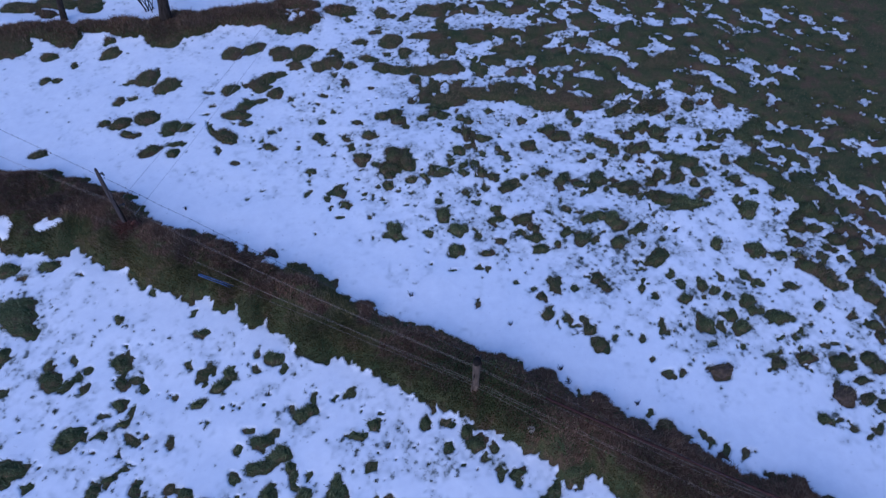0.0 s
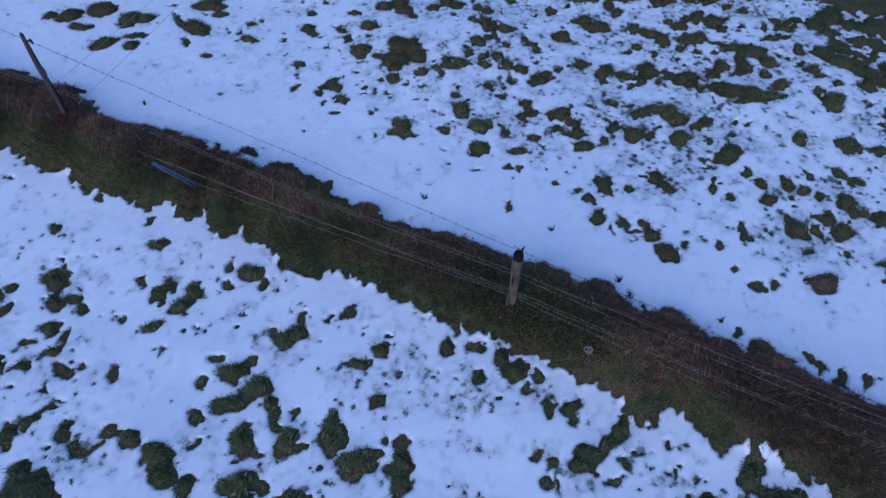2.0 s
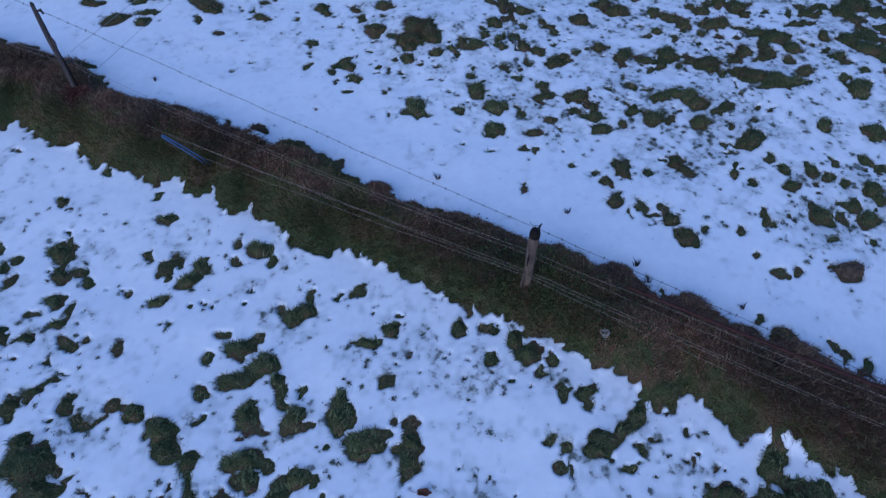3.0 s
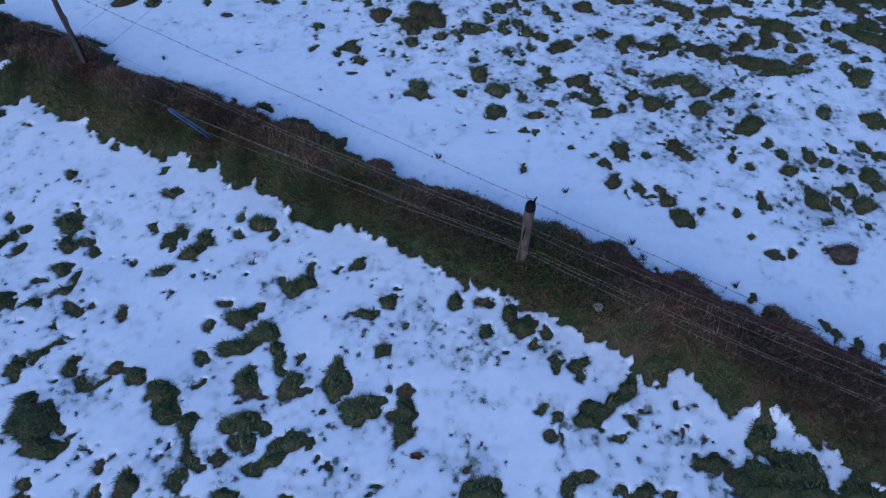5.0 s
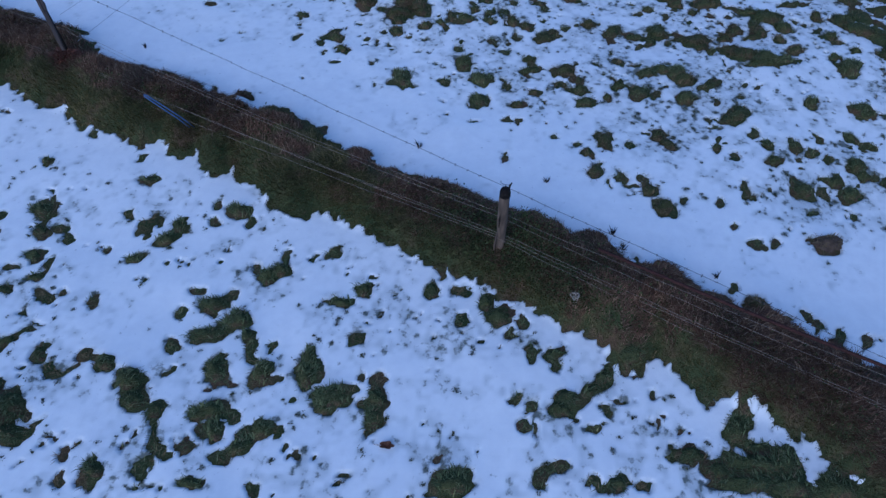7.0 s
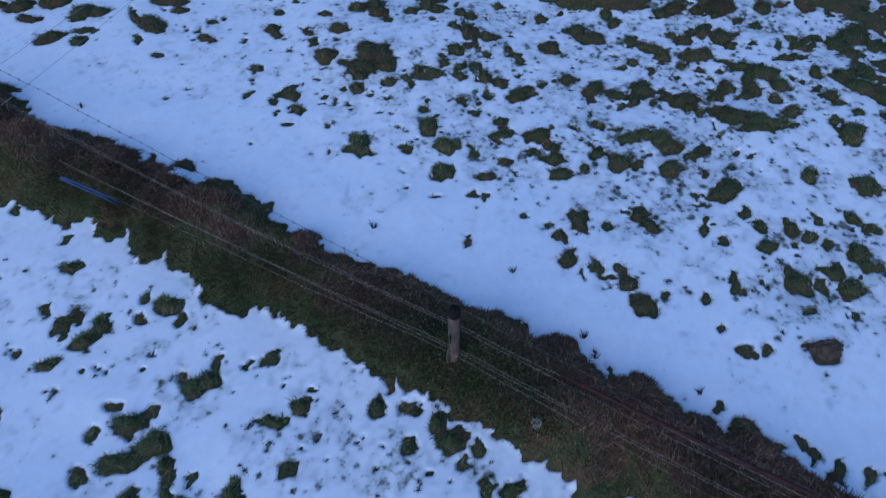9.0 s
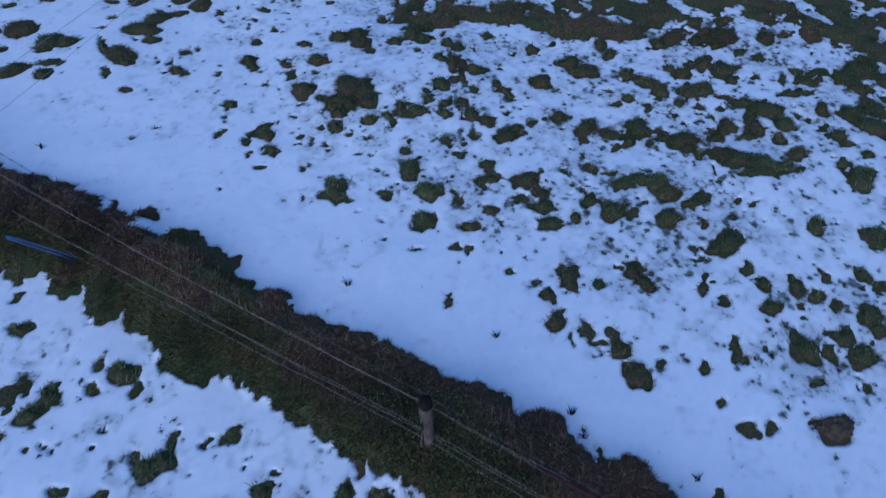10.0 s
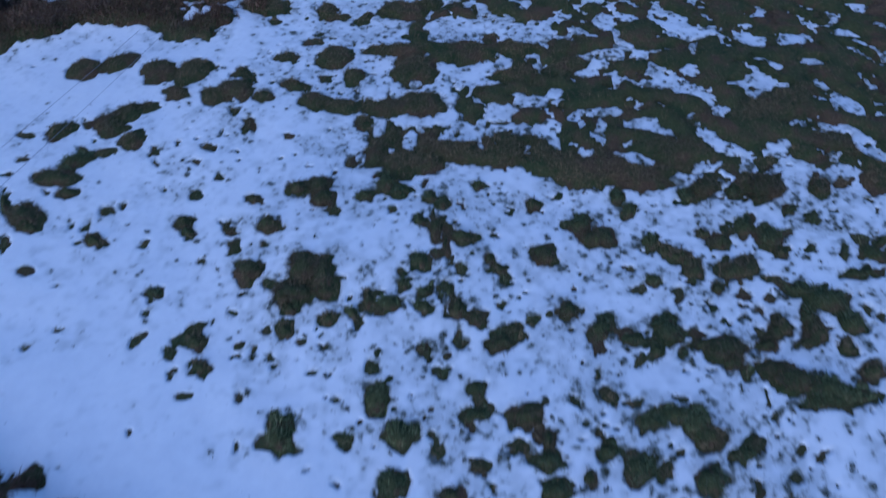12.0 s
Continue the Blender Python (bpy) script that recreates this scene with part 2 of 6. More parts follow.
# The thaw has gone furthest towards the far right of the meadow.
thaw = (GX - 5.0) * 0.81 + (GY - 11.3) * 0.58
speckled = np.where(above > 0, eased(above, 0.6, 2.2) * (0.40 + 0.60 * eased(GX + 0.35 * GY, -1.0, 3.5)), 0.80 * eased(below, 0.1, 0.5))
speck = 0.55 * lumps(GX, GY, 0.075, 21) + 0.25 * lumps(GX, GY, 0.045, 22) + 0.2 * lumps(GX, GY, 0.17, 24)
clump = lumps(GX, GY, 0.55, 23)
OPEN = np.maximum(OPEN, fine + (speck - (0.97 - 0.22 * speckled * (0.25 + 1.0 * clump))) * 0.8)
streak = lumps(0.47 * GX - 0.37 * GY, 0.87 * GX + 1.09 * GY, 0.24, 41) * 0.5 + lumps(GX, GY, 0.15, 42) * 0.3 + lumps(GX, GY, 0.07, 43) * 0.2
streak = streak - 0.03 * eased(thaw, 0.3, 2.6)
spots = 0.55 * lumps(0.60 * GX - 0.48 * GY, 0.72 * GX + 0.90 * GY, 0.20, 25) + 0.30 * lumps(GX, GY, 0.12, 26) + 0.15 * lumps(GX, GY, 0.06, 27)
far_side = eased(above, 0.1, 0.4) * eased(7.2 - GX, 0.0, 1.4)
OPEN = np.maximum(OPEN, fine + (spots - (0.84 + 0.10 * far_side - (0.38 - 0.18 * far_side) * eased(thaw, -3.2, 0.8))) * 0.8 - np.maximum(streak - 0.56, 0) * 3)
far_out = eased(np.maximum(np.abs(GX) - 9.8, np.maximum(GY - 15.8, 1.6 - GY)), 0.0, 3.0)
OPEN = np.where(far_out > 0, np.maximum(OPEN, (lumps(GX, GY, 1.9, 31) + 0.5 * lumps(GX, GY, 7.0, 32) - 0.95 + 0.8 * eased(thaw, -1.0, 2.5) * eased(thaw, 40.0, 12.0)) * 0.5 - 0.3 * (1 - far_out)), OPEN)
PATCHES, MOUNDS = [], []


def drawn(x, y, half_long, half_wide, turn):
    """The part of the grid round a patch, and the metres inside its outline there."""
    half_long, half_wide = half_long * 1.02 + 0.003, half_wide * 1.02 + 0.003
    i0, i1 = np.searchsorted(XS, [x - half_long - 0.4, x + half_long + 0.4])
    j0, j1 = np.searchsorted(YS, [y - half_long - 0.4, y + half_long + 0.4])
    part_of = np.s_[j0:j1, i0:i1]
    c, s = math.cos(radians(turn)), math.sin(radians(turn))
    dx, dy = WX[part_of] - x, WY[part_of] - y
    u, v = (dx * c + dy * s) / half_long, (dy * c - dx * s) / half_wide
    return part_of, (1 - (np.abs(u) ** 2.4 + np.abs(v) ** 2.4) ** (1 / 2.4)) * half_wide


def thawed(x, y, half_long, half_wide, turn):
    """Wide thawed ground on which only streaks of snow are left."""
    where, inside = drawn(x, y, half_long, half_wide, turn)
    streaks = np.maximum(streak[where] - 0.54, 0) * 1.4
    OPEN[where] = np.maximum(OPEN[where], np.minimum(inside, 0.35 - 4.0 * streaks))


def bare(x, y, half_long, half_wide, turn):
    where, inside = drawn(x, y, half_long, half_wide, turn)
    OPEN[where] = np.maximum(OPEN[where], inside)
    PATCHES.append((x, y, half_long, half_wide, turn))


def earth_mound(x, y, half_long, half_wide, turn):
    bare(x, y, half_long, half_wide, turn)
    MOUNDS.append(PATCHES.pop())


def left_snow(x, y, half_long, half_wide, turn):
    where, inside = drawn(x, y, half_long, half_wide, turn)
    OPEN[where] = np.minimum(OPEN[where], -inside)


OPEN = np.maximum(OPEN, bank_inside(WX, WY) - 0.01 + 0.05 * (lumps(GX, GY, 0.34, 51) - 0.5) + 0.09 * (lumps(GX, GY, 0.15, 52) - 0.5) + 0.05 * (lumps(GX, GY, 0.06, 53) - 0.5))
# Round tussocks along both of the bank's edges.
edge_rng = random.Random(12)
for line_x, line_y, inward in ((UPPER_X, UPPER_Y, -1), (LOWER_X, LOWER_Y, 1)):
    x = -9.8
    while x < 7.0:
        r = edge_rng.uniform(0.06, 0.12) if inward < 0 else edge_rng.uniform(0.04, 0.08)
        y = float(np.interp(x, line_x, line_y)) + inward * (r - edge_rng.uniform(0.0, 0.07 if inward < 0 else 0.05)) * 1.15
        where, inside = drawn(x, y, r * edge_rng.uniform(1.0, 1.35), r, edge_rng.uniform(0, 180))
        OPEN[where] = np.maximum(OPEN[where], inside)
        x += r * edge_rng.uniform(1.2, 2.7)

# Where the turf lies bare: place, half length, half width and turn of each patch.
thawed(10.25, 13.85, 4.93, 2.73, 7)
thawed(9.85, 10.79, 3.31, 1.97, 3)
thawed(9.97, 9.05, 2.18, 1.02, 4)
thawed(5.80, 14.28, 3.17, 2.04, 19)
bare(-0.14, 7.32, 0.04, 0.04, 92)
bare(0.23, 7.19, 0.09, 0.03, 9)
# The thawed far side, and the snow left on it.
thawed(3.85, 13.83, 3.25, 2.04, 13)
thawed(2.26, 11.94, 2.08, 0.40, 175)
thawed(6.23, 14.27, 2.49, 1.27, 64)
thawed(3.76, 14.68, 3.87, 1.30, 5)
thawed(7.62, 10.20, 1.60, 1.10, 40)
thawed(8.15, 9.00, 1.04, 0.46, 61)
bare(-10.15, 13.66, 0.66, 0.39, 128)
bare(-9.74, 14.07, 0.51, 0.27, 171)
bare(-9.06, 13.97, 0.53, 0.37, 144)
bare(-8.35, 14.27, 0.55, 0.23, 176)
bare(-7.61, 14.25, 0.57, 0.36, 167)
bare(-6.66, 14.10, 0.62, 0.47, 133)
bare(-6.07, 14.29, 0.55, 0.40, 164)
bare(-5.62, 14.36, 0.26, 0.21, 148)
bare(-5.08, 14.85, 0.94, 0.21, 180)
bare(-3.89, 14.48, 0.43, 0.29, 173)
bare(-3.36, 14.65, 0.38, 0.32, 162)
bare(-4.36, 15.05, 0.47, 0.17, 179)
bare(-3.63, 15.26, 0.57, 0.24, 179)
bare(-10.47, 15.08, 0.53, 0.23, 175)
bare(-9.75, 14.81, 0.29, 0.16, 170)
bare(-9.65, 15.29, 0.58, 0.24, 176)
bare(-8.84, 15.27, 0.43, 0.30, 133)
bare(-6.27, 14.41, 0.71, 0.48, 155)
bare(-5.86, 14.17, 0.32, 0.22, 158)
bare(-5.08, 14.83, 0.92, 0.28, 2)
bare(-4.90, 14.52, 0.84, 0.21, 2)
bare(-3.71, 14.41, 0.40, 0.31, 65)
bare(-3.29, 14.21, 0.19, 0.15, 155)
bare(-4.04, 14.70, 0.39, 0.30, 157)
bare(-4.48, 14.89, 0.38, 0.23, 173)
bare(-2.52, 14.99, 0.41, 0.26, 177)
bare(-2.31, 14.61, 0.12, 0.09, 118)
bare(-1.48, 14.93, 0.24, 0.17, 105)
bare(-1.25, 14.83, 0.15, 0.11, 178)
bare(-0.86, 14.83, 0.20, 0.08, 49)
bare(-0.28, 15.06, 0.37, 0.26, 2)
bare(0.08, 15.26, 0.25, 0.15, 3)
bare(-1.58, 14.12, 0.13, 0.09, 178)
bare(-4.82, 13.28, 0.24, 0.22, 157)
bare(-4.40, 13.46, 0.29, 0.19, 17)
bare(-3.71, 13.28, 0.28, 0.24, 125)
bare(-3.25, 13.25, 0.31, 0.22, 85)
bare(-3.08, 13.45, 0.13, 0.11, 149)
bare(-3.33, 12.79, 0.16, 0.13, 146)
bare(-2.78, 12.78, 0.22, 0.17, 105)
bare(-2.49, 12.90, 0.28, 0.23, 147)
bare(-2.46, 13.22, 0.19, 0.16, 144)
bare(-2.08, 12.82, 0.15, 0.10, 70)
bare(-2.13, 12.22, 0.13, 0.08, 109)
bare(-2.38, 12.48, 0.08, 0.06, 136)
bare(-4.01, 12.12, 0.28, 0.19, 130)
bare(-3.85, 12.39, 0.24, 0.16, 53)
bare(-3.60, 12.53, 0.12, 0.08, 28)
bare(-3.59, 11.83, 0.18, 0.17, 57)
bare(-4.66, 11.93, 0.22, 0.14, 67)
bare(-4.34, 12.09, 0.09, 0.06, 154)
bare(-5.08, 11.86, 0.10, 0.07, 152)
bare(-4.86, 11.39, 0.08, 0.05, 169)
bare(-4.99, 11.11, 0.08, 0.03, 178)
bare(-4.30, 11.08, 0.31, 0.13, 7)
bare(-4.19, 11.42, 0.26, 0.12, 55)
bare(-3.90, 11.57, 0.13, 0.08, 13)
bare(-4.20, 11.63, 0.09, 0.07, 145)
bare(-4.06, 10.86, 0.13, 0.08, 21)
bare(-4.71, 10.62, 0.21, 0.07, 128)
bare(-4.40, 10.46, 0.23, 0.16, 145)
bare(-4.29, 10.28, 0.12, 0.08, 155)
bare(-4.49, 10.05, 0.09, 0.05, 125)
bare(-3.50, 10.64, 0.09, 0.06, 150)
bare(-3.32, 10.73, 0.05, 0.04, 158)
bare(-2.59, 11.79, 0.10, 0.08, 138)
bare(-2.65, 11.49, 0.07, 0.05, 174)
bare(-2.52, 10.97, 0.10, 0.06, 114)
bare(-2.29, 11.22, 0.06, 0.05, 142)
bare(-1.75, 10.90, 0.12, 0.08, 112)
bare(-2.50, 10.51, 0.12, 0.10, 180)
bare(-2.41, 10.37, 0.11, 0.08, 133)
bare(-1.94, 10.43, 0.12, 0.07, 111)
bare(-1.49, 10.47, 0.16, 0.11, 175)
bare(-3.48, 10.14, 0.15, 0.09, 172)
bare(-2.86, 10.14, 0.09, 0.05, 115)
bare(-1.83, 10.17, 0.09, 0.07, 128)
bare(-1.50, 10.20, 0.06, 0.05, 151)
bare(-1.23, 11.10, 0.14, 0.12, 119)
bare(-0.97, 11.10, 0.18, 0.13, 107)
bare(-0.89, 10.90, 0.15, 0.13, 161)
bare(-0.70, 10.75, 0.09, 0.06, 103)
bare(-0.61, 11.60, 0.13, 0.07, 100)
bare(-0.37, 10.98, 0.15, 0.08, 18)
bare(-0.21, 11.08, 0.09, 0.05, 98)
bare(-1.59, 12.01, 0.05, 0.04, 113)
bare(-3.28, 11.66, 0.08, 0.06, 134)
bare(-3.19, 11.48, 0.06, 0.03, 114)
bare(-3.00, 11.80, 0.02, 0.02, 135)
bare(-3.85, 10.37, 0.07, 0.03, 118)
bare(-3.66, 10.35, 0.09, 0.03, 116)
bare(-4.33, 10.82, 0.04, 0.03, 157)
bare(-2.02, 10.52, 0.04, 0.03, 118)
bare(-1.70, 13.08, 0.21, 0.12, 151)
bare(-1.32, 12.78, 0.22, 0.16, 149)
bare(-0.92, 12.68, 0.31, 0.16, 2)
bare(-0.83, 13.35, 0.18, 0.15, 112)
bare(-1.29, 13.25, 0.11, 0.09, 162)
bare(-1.20, 13.77, 0.29, 0.24, 62)
bare(-1.94, 13.70, 0.19, 0.09, 1)
bare(-0.53, 13.97, 0.29, 0.13, 3)
bare(-0.19, 14.00, 0.35, 0.17, 3)
bare(0.03, 13.51, 0.37, 0.34, 99)
bare(-0.08, 12.79, 0.59, 0.27, 3)
bare(-0.28, 12.18, 0.30, 0.20, 99)
bare(-0.56, 12.35, 0.16, 0.15, 149)
bare(-0.36, 11.77, 0.28, 0.16, 98)
bare(-0.02, 11.58, 0.27, 0.20, 97)
bare(0.27, 11.60, 0.27, 0.20, 2)
bare(-0.15, 11.22, 0.22, 0.11, 97)
bare(0.19, 12.02, 0.30, 0.29, 175)
bare(0.05, 11.10, 0.13, 0.11, 178)
bare(-0.05, 10.74, 0.06, 0.05, 100)
bare(0.43, 11.03, 0.11, 0.11, 169)
bare(0.30, 11.26, 0.06, 0.05, 95)
bare(0.34, 10.63, 0.09, 0.09, 107)
bare(0.51, 10.54, 0.23, 0.08, 93)
bare(1.03, 11.86, 0.65, 0.24, 4)
bare(1.73, 11.97, 0.40, 0.24, 6)
bare(2.51, 11.74, 0.60, 0.38, 9)
bare(3.08, 11.60, 0.54, 0.24, 6)
bare(3.58, 12.01, 0.42, 0.31, 22)
bare(0.52, 11.90, 0.30, 0.21, 4)
left_snow(-0.52, 13.12, 0.24, 0.20, 104)
left_snow(-0.21, 13.08, 0.19, 0.09, 96)
left_snow(-0.35, 12.29, 0.20, 0.09, 97)
left_snow(0.05, 13.24, 0.07, 0.07, 173)
left_snow(0.06, 12.07, 0.15, 0.09, 82)
left_snow(0.22, 12.36, 0.15, 0.07, 94)
left_snow(-2.53, 13.17, 0.08, 0.03, 1)
left_snow(-2.48, 12.65, 0.10, 0.04, 1)
left_snow(-0.49, 13.56, 0.11, 0.04, 3)
left_snow(-3.68, 14.68, 0.17, 0.10, 59)
left_snow(-3.44, 14.80, 0.11, 0.07, 115)
left_snow(-3.83, 14.78, 0.07, 0.05, 157)
left_snow(0.75, 14.60, 0.63, 0.32, 4)
left_snow(1.77, 14.61, 0.36, 0.24, 8)
left_snow(2.15, 14.94, 0.34, 0.10, 29)
left_snow(0.95, 13.56, 0.52, 0.26, 4)
left_snow(1.37, 13.90, 0.26, 0.11, 88)
left_snow(2.98, 14.99, 0.24, 0.17, 74)
left_snow(2.61, 14.97, 0.08, 0.04, 6)
left_snow(3.41, 15.07, 0.19, 0.12, 13)
left_snow(2.30, 14.44, 0.12, 0.06, 6)
left_snow(3.85, 15.31, 0.25, 0.12, 77)
left_snow(4.05, 15.06, 0.37, 0.27, 133)
left_snow(4.30, 14.76, 0.20, 0.16, 39)
left_snow(4.62, 14.83, 0.33, 0.09, 34)
left_snow(4.26, 14.36, 0.20, 0.07, 77)
left_snow(4.12, 13.79, 0.17, 0.11, 67)
left_snow(3.73, 13.46, 0.28, 0.13, 7)
left_snow(3.35, 13.50, 0.12, 0.06, 6)
left_snow(4.13, 13.27, 0.29, 0.08, 133)
left_snow(4.32, 12.88, 0.11, 0.07, 105)
left_snow(2.92, 14.19, 0.43, 0.07, 16)
left_snow(2.72, 13.89, 0.21, 0.11, 7)
left_snow(2.55, 13.65, 0.17, 0.07, 5)
left_snow(3.08, 14.10, 0.23, 0.10, 6)
left_snow(3.62, 14.23, 0.24, 0.03, 12)
left_snow(5.17, 14.67, 0.25, 0.15, 142)
left_snow(5.25, 14.97, 0.12, 0.07, 12)
left_snow(5.96, 14.71, 0.30, 0.12, 25)
left_snow(5.83, 14.81, 0.16, 0.05, 6)
left_snow(6.68, 15.33, 0.20, 0.11, 82)
left_snow(6.85, 14.92, 0.19, 0.07, 167)
left_snow(7.09, 14.59, 0.14, 0.04, 134)
left_snow(5.44, 13.92, 0.09, 0.05, 66)
left_snow(4.83, 13.49, 0.08, 0.04, 10)
left_snow(5.07, 13.33, 0.21, 0.08, 29)
left_snow(5.98, 13.47, 0.23, 0.07, 99)
left_snow(6.19, 13.15, 0.30, 0.15, 136)
left_snow(6.73, 13.82, 0.16, 0.08, 101)
left_snow(6.76, 13.60, 0.12, 0.03, 5)
left_snow(1.71, 12.96, 0.28, 0.11, 4)
left_snow(2.05, 13.15, 0.14, 0.11, 77)
left_snow(1.55, 13.04, 0.13, 0.11, 12)
left_snow(0.82, 12.25, 0.36, 0.18, 4)
left_snow(1.18, 12.61, 0.14, 0.09, 5)
left_snow(1.54, 12.40, 0.42, 0.09, 4)
left_snow(1.95, 12.43, 0.16, 0.15, 42)
left_snow(2.04, 12.13, 0.12, 0.08, 112)
left_snow(2.56, 12.81, 0.23, 0.08, 20)
left_snow(2.83, 12.87, 0.19, 0.10, 7)
left_snow(2.66, 12.54, 0.19, 0.07, 82)
left_snow(3.21, 12.58, 0.25, 0.10, 169)
left_snow(3.50, 12.44, 0.18, 0.11, 150)
left_snow(2.41, 12.01, 0.10, 0.09, 29)
left_snow(3.03, 11.94, 0.27, 0.08, 161)
left_snow(3.01, 12.23, 0.07, 0.06, 32)
left_snow(4.08, 12.48, 0.22, 0.06, 135)
left_snow(4.24, 12.15, 0.21, 0.12, 132)
left_snow(3.95, 12.78, 0.06, 0.03, 8)
left_snow(1.63, 11.97, 0.08, 0.04, 86)
left_snow(1.03, 12.00, 0.05, 0.05, 69)
left_snow(1.78, 13.35, 0.06, 0.05, 73)
left_snow(7.38, 15.48, 0.15, 0.03, 165)
left_snow(6.56, 15.32, 0.08, 0.06, 29)
left_snow(4.39, 12.06, 0.24, 0.10, 152)
left_snow(4.96, 12.12, 0.19, 0.13, 28)
left_snow(4.69, 11.86, 0.26, 0.10, 6)
left_snow(5.32, 12.70, 0.16, 0.13, 146)
left_snow(5.72, 12.65, 0.32, 0.07, 159)
left_snow(6.16, 12.16, 0.19, 0.06, 141)
left_snow(3.75, 11.57, 0.25, 0.08, 5)
left_snow(3.98, 11.76, 0.21, 0.07, 5)
bare(0.77, 14.01, 0.28, 0.26, 82)
bare(1.14, 14.42, 0.10, 0.09, 23)
bare(1.58, 14.15, 0.29, 0.17, 6)
bare(1.51, 13.55, 0.34, 0.19, 6)
bare(1.84, 13.35, 0.12, 0.10, 17)
bare(2.44, 14.35, 0.18, 0.13, 11)
bare(2.41, 13.92, 0.19, 0.16, 28)
bare(2.13, 13.68, 0.23, 0.19, 21)
bare(2.48, 13.09, 0.10, 0.08, 66)
bare(0.66, 12.24, 0.05, 0.04, 7)
bare(1.13, 12.17, 0.09, 0.09, 27)
bare(2.16, 14.14, 0.29, 0.10, 4)
bare(4.42, 15.08, 0.11, 0.08, 62)
bare(4.83, 15.00, 0.07, 0.05, 46)
bare(5.20, 12.10, 0.10, 0.07, 56)
bare(5.60, 12.34, 0.19, 0.12, 50)
bare(5.84, 12.25, 0.30, 0.15, 119)
bare(4.74, 11.87, 0.13, 0.09, 26)
bare(5.12, 12.93, 0.41, 0.29, 30)
bare(3.86, 11.42, 0.21, 0.15, 20)
bare(4.61, 11.46, 0.29, 0.21, 33)
bare(4.21, 11.37, 0.13, 0.09, 52)
bare(5.30, 11.47, 0.16, 0.10, 55)
bare(5.58, 11.55, 0.11, 0.08, 38)
bare(5.54, 13.27, 0.26, 0.18, 42)
bare(4.73, 12.82, 0.28, 0.19, 22)
bare(3.61, 11.34, 0.11, 0.08, 61)
# Tufts over the middle of the meadow.
bare(-4.08, 9.68, 0.08, 0.06, 145)
bare(-2.52, 9.50, 0.10, 0.07, 141)
bare(-2.54, 9.23, 0.04, 0.03, 150)
bare(-3.62, 9.56, 0.04, 0.02, 164)
bare(-3.42, 9.01, 0.03, 0.03, 147)
bare(-3.65, 8.77, 0.04, 0.04, 38)
bare(-2.51, 8.89, 0.07, 0.05, 124)
bare(-2.04, 8.95, 0.11, 0.06, 18)
bare(-1.94, 9.09, 0.08, 0.06, 141)
bare(-1.89, 8.91, 0.13, 0.10, 137)
bare(-2.15, 8.78, 0.09, 0.07, 154)
bare(-1.79, 8.64, 0.10, 0.08, 142)
bare(-2.10, 8.56, 0.04, 0.03, 157)
bare(-2.04, 8.62, 0.04, 0.03, 133)
bare(-1.88, 8.35, 0.05, 0.04, 154)
bare(-1.61, 9.30, 0.06, 0.03, 156)
bare(-1.32, 8.40, 0.05, 0.03, 112)
bare(-1.53, 9.84, 0.18, 0.14, 130)
bare(-1.62, 9.95, 0.09, 0.05, 177)
bare(-1.24, 9.70, 0.09, 0.06, 170)
bare(-0.92, 9.84, 0.19, 0.17, 153)
bare(-0.69, 9.76, 0.29, 0.14, 102)
bare(-1.00, 9.55, 0.23, 0.14, 178)
bare(-0.63, 9.59, 0.12, 0.11, 127)
bare(-0.98, 9.37, 0.11, 0.10, 143)
bare(-1.11, 9.50, 0.13, 0.10, 163)
bare(-0.95, 9.99, 0.15, 0.09, 178)
bare(-2.14, 9.98, 0.05, 0.04, 163)
bare(-1.20, 9.06, 0.04, 0.04, 138)
bare(-0.97, 9.08, 0.10, 0.08, 127)
bare(-0.80, 8.96, 0.04, 0.03, 170)
bare(-0.55, 9.26, 0.10, 0.08, 63)
bare(-0.32, 9.34, 0.12, 0.08, 142)
bare(-0.23, 9.23, 0.06, 0.05, 122)
bare(-0.16, 9.51, 0.17, 0.06, 97)
bare(-0.07, 9.66, 0.05, 0.04, 171)
bare(0.09, 9.48, 0.16, 0.11, 1)
bare(-0.02, 9.40, 0.06, 0.05, 105)
bare(0.10, 9.92, 0.07, 0.06, 99)
bare(0.35, 10.05, 0.13, 0.12, 178)
bare(0.20, 9.73, 0.10, 0.07, 78)
bare(0.42, 9.46, 0.10, 0.08, 124)
bare(0.45, 9.66, 0.10, 0.07, 2)
bare(0.55, 10.18, 0.09, 0.07, 3)
bare(0.62, 9.67, 0.12, 0.03, 93)
bare(0.45, 8.98, 0.08, 0.07, 96)
bare(0.65, 8.74, 0.06, 0.05, 93)
bare(-0.01, 8.71, 0.08, 0.06, 104)
bare(0.05, 8.41, 0.17, 0.13, 102)
bare(-1.45, 8.83, 0.03, 0.03, 145)
bare(-1.31, 8.83, 0.03, 0.03, 165)
bare(-0.66, 8.71, 0.04, 0.03, 147)
bare(-0.38, 8.39, 0.03, 0.03, 127)
bare(-1.06, 8.78, 0.04, 0.03, 126)
bare(-0.56, 8.93, 0.04, 0.03, 178)
bare(-0.84, 8.17, 0.16, 0.10, 175)
bare(-0.82, 7.99, 0.16, 0.13, 123)
bare(-0.96, 7.94, 0.05, 0.04, 151)
bare(-0.70, 7.92, 0.08, 0.07, 139)
bare(-0.81, 7.83, 0.04, 0.03, 117)
bare(-0.24, 8.03, 0.10, 0.07, 179)
bare(-0.19, 7.97, 0.05, 0.05, 168)
bare(0.32, 8.07, 0.15, 0.13, 176)
bare(0.66, 7.99, 0.10, 0.05, 93)
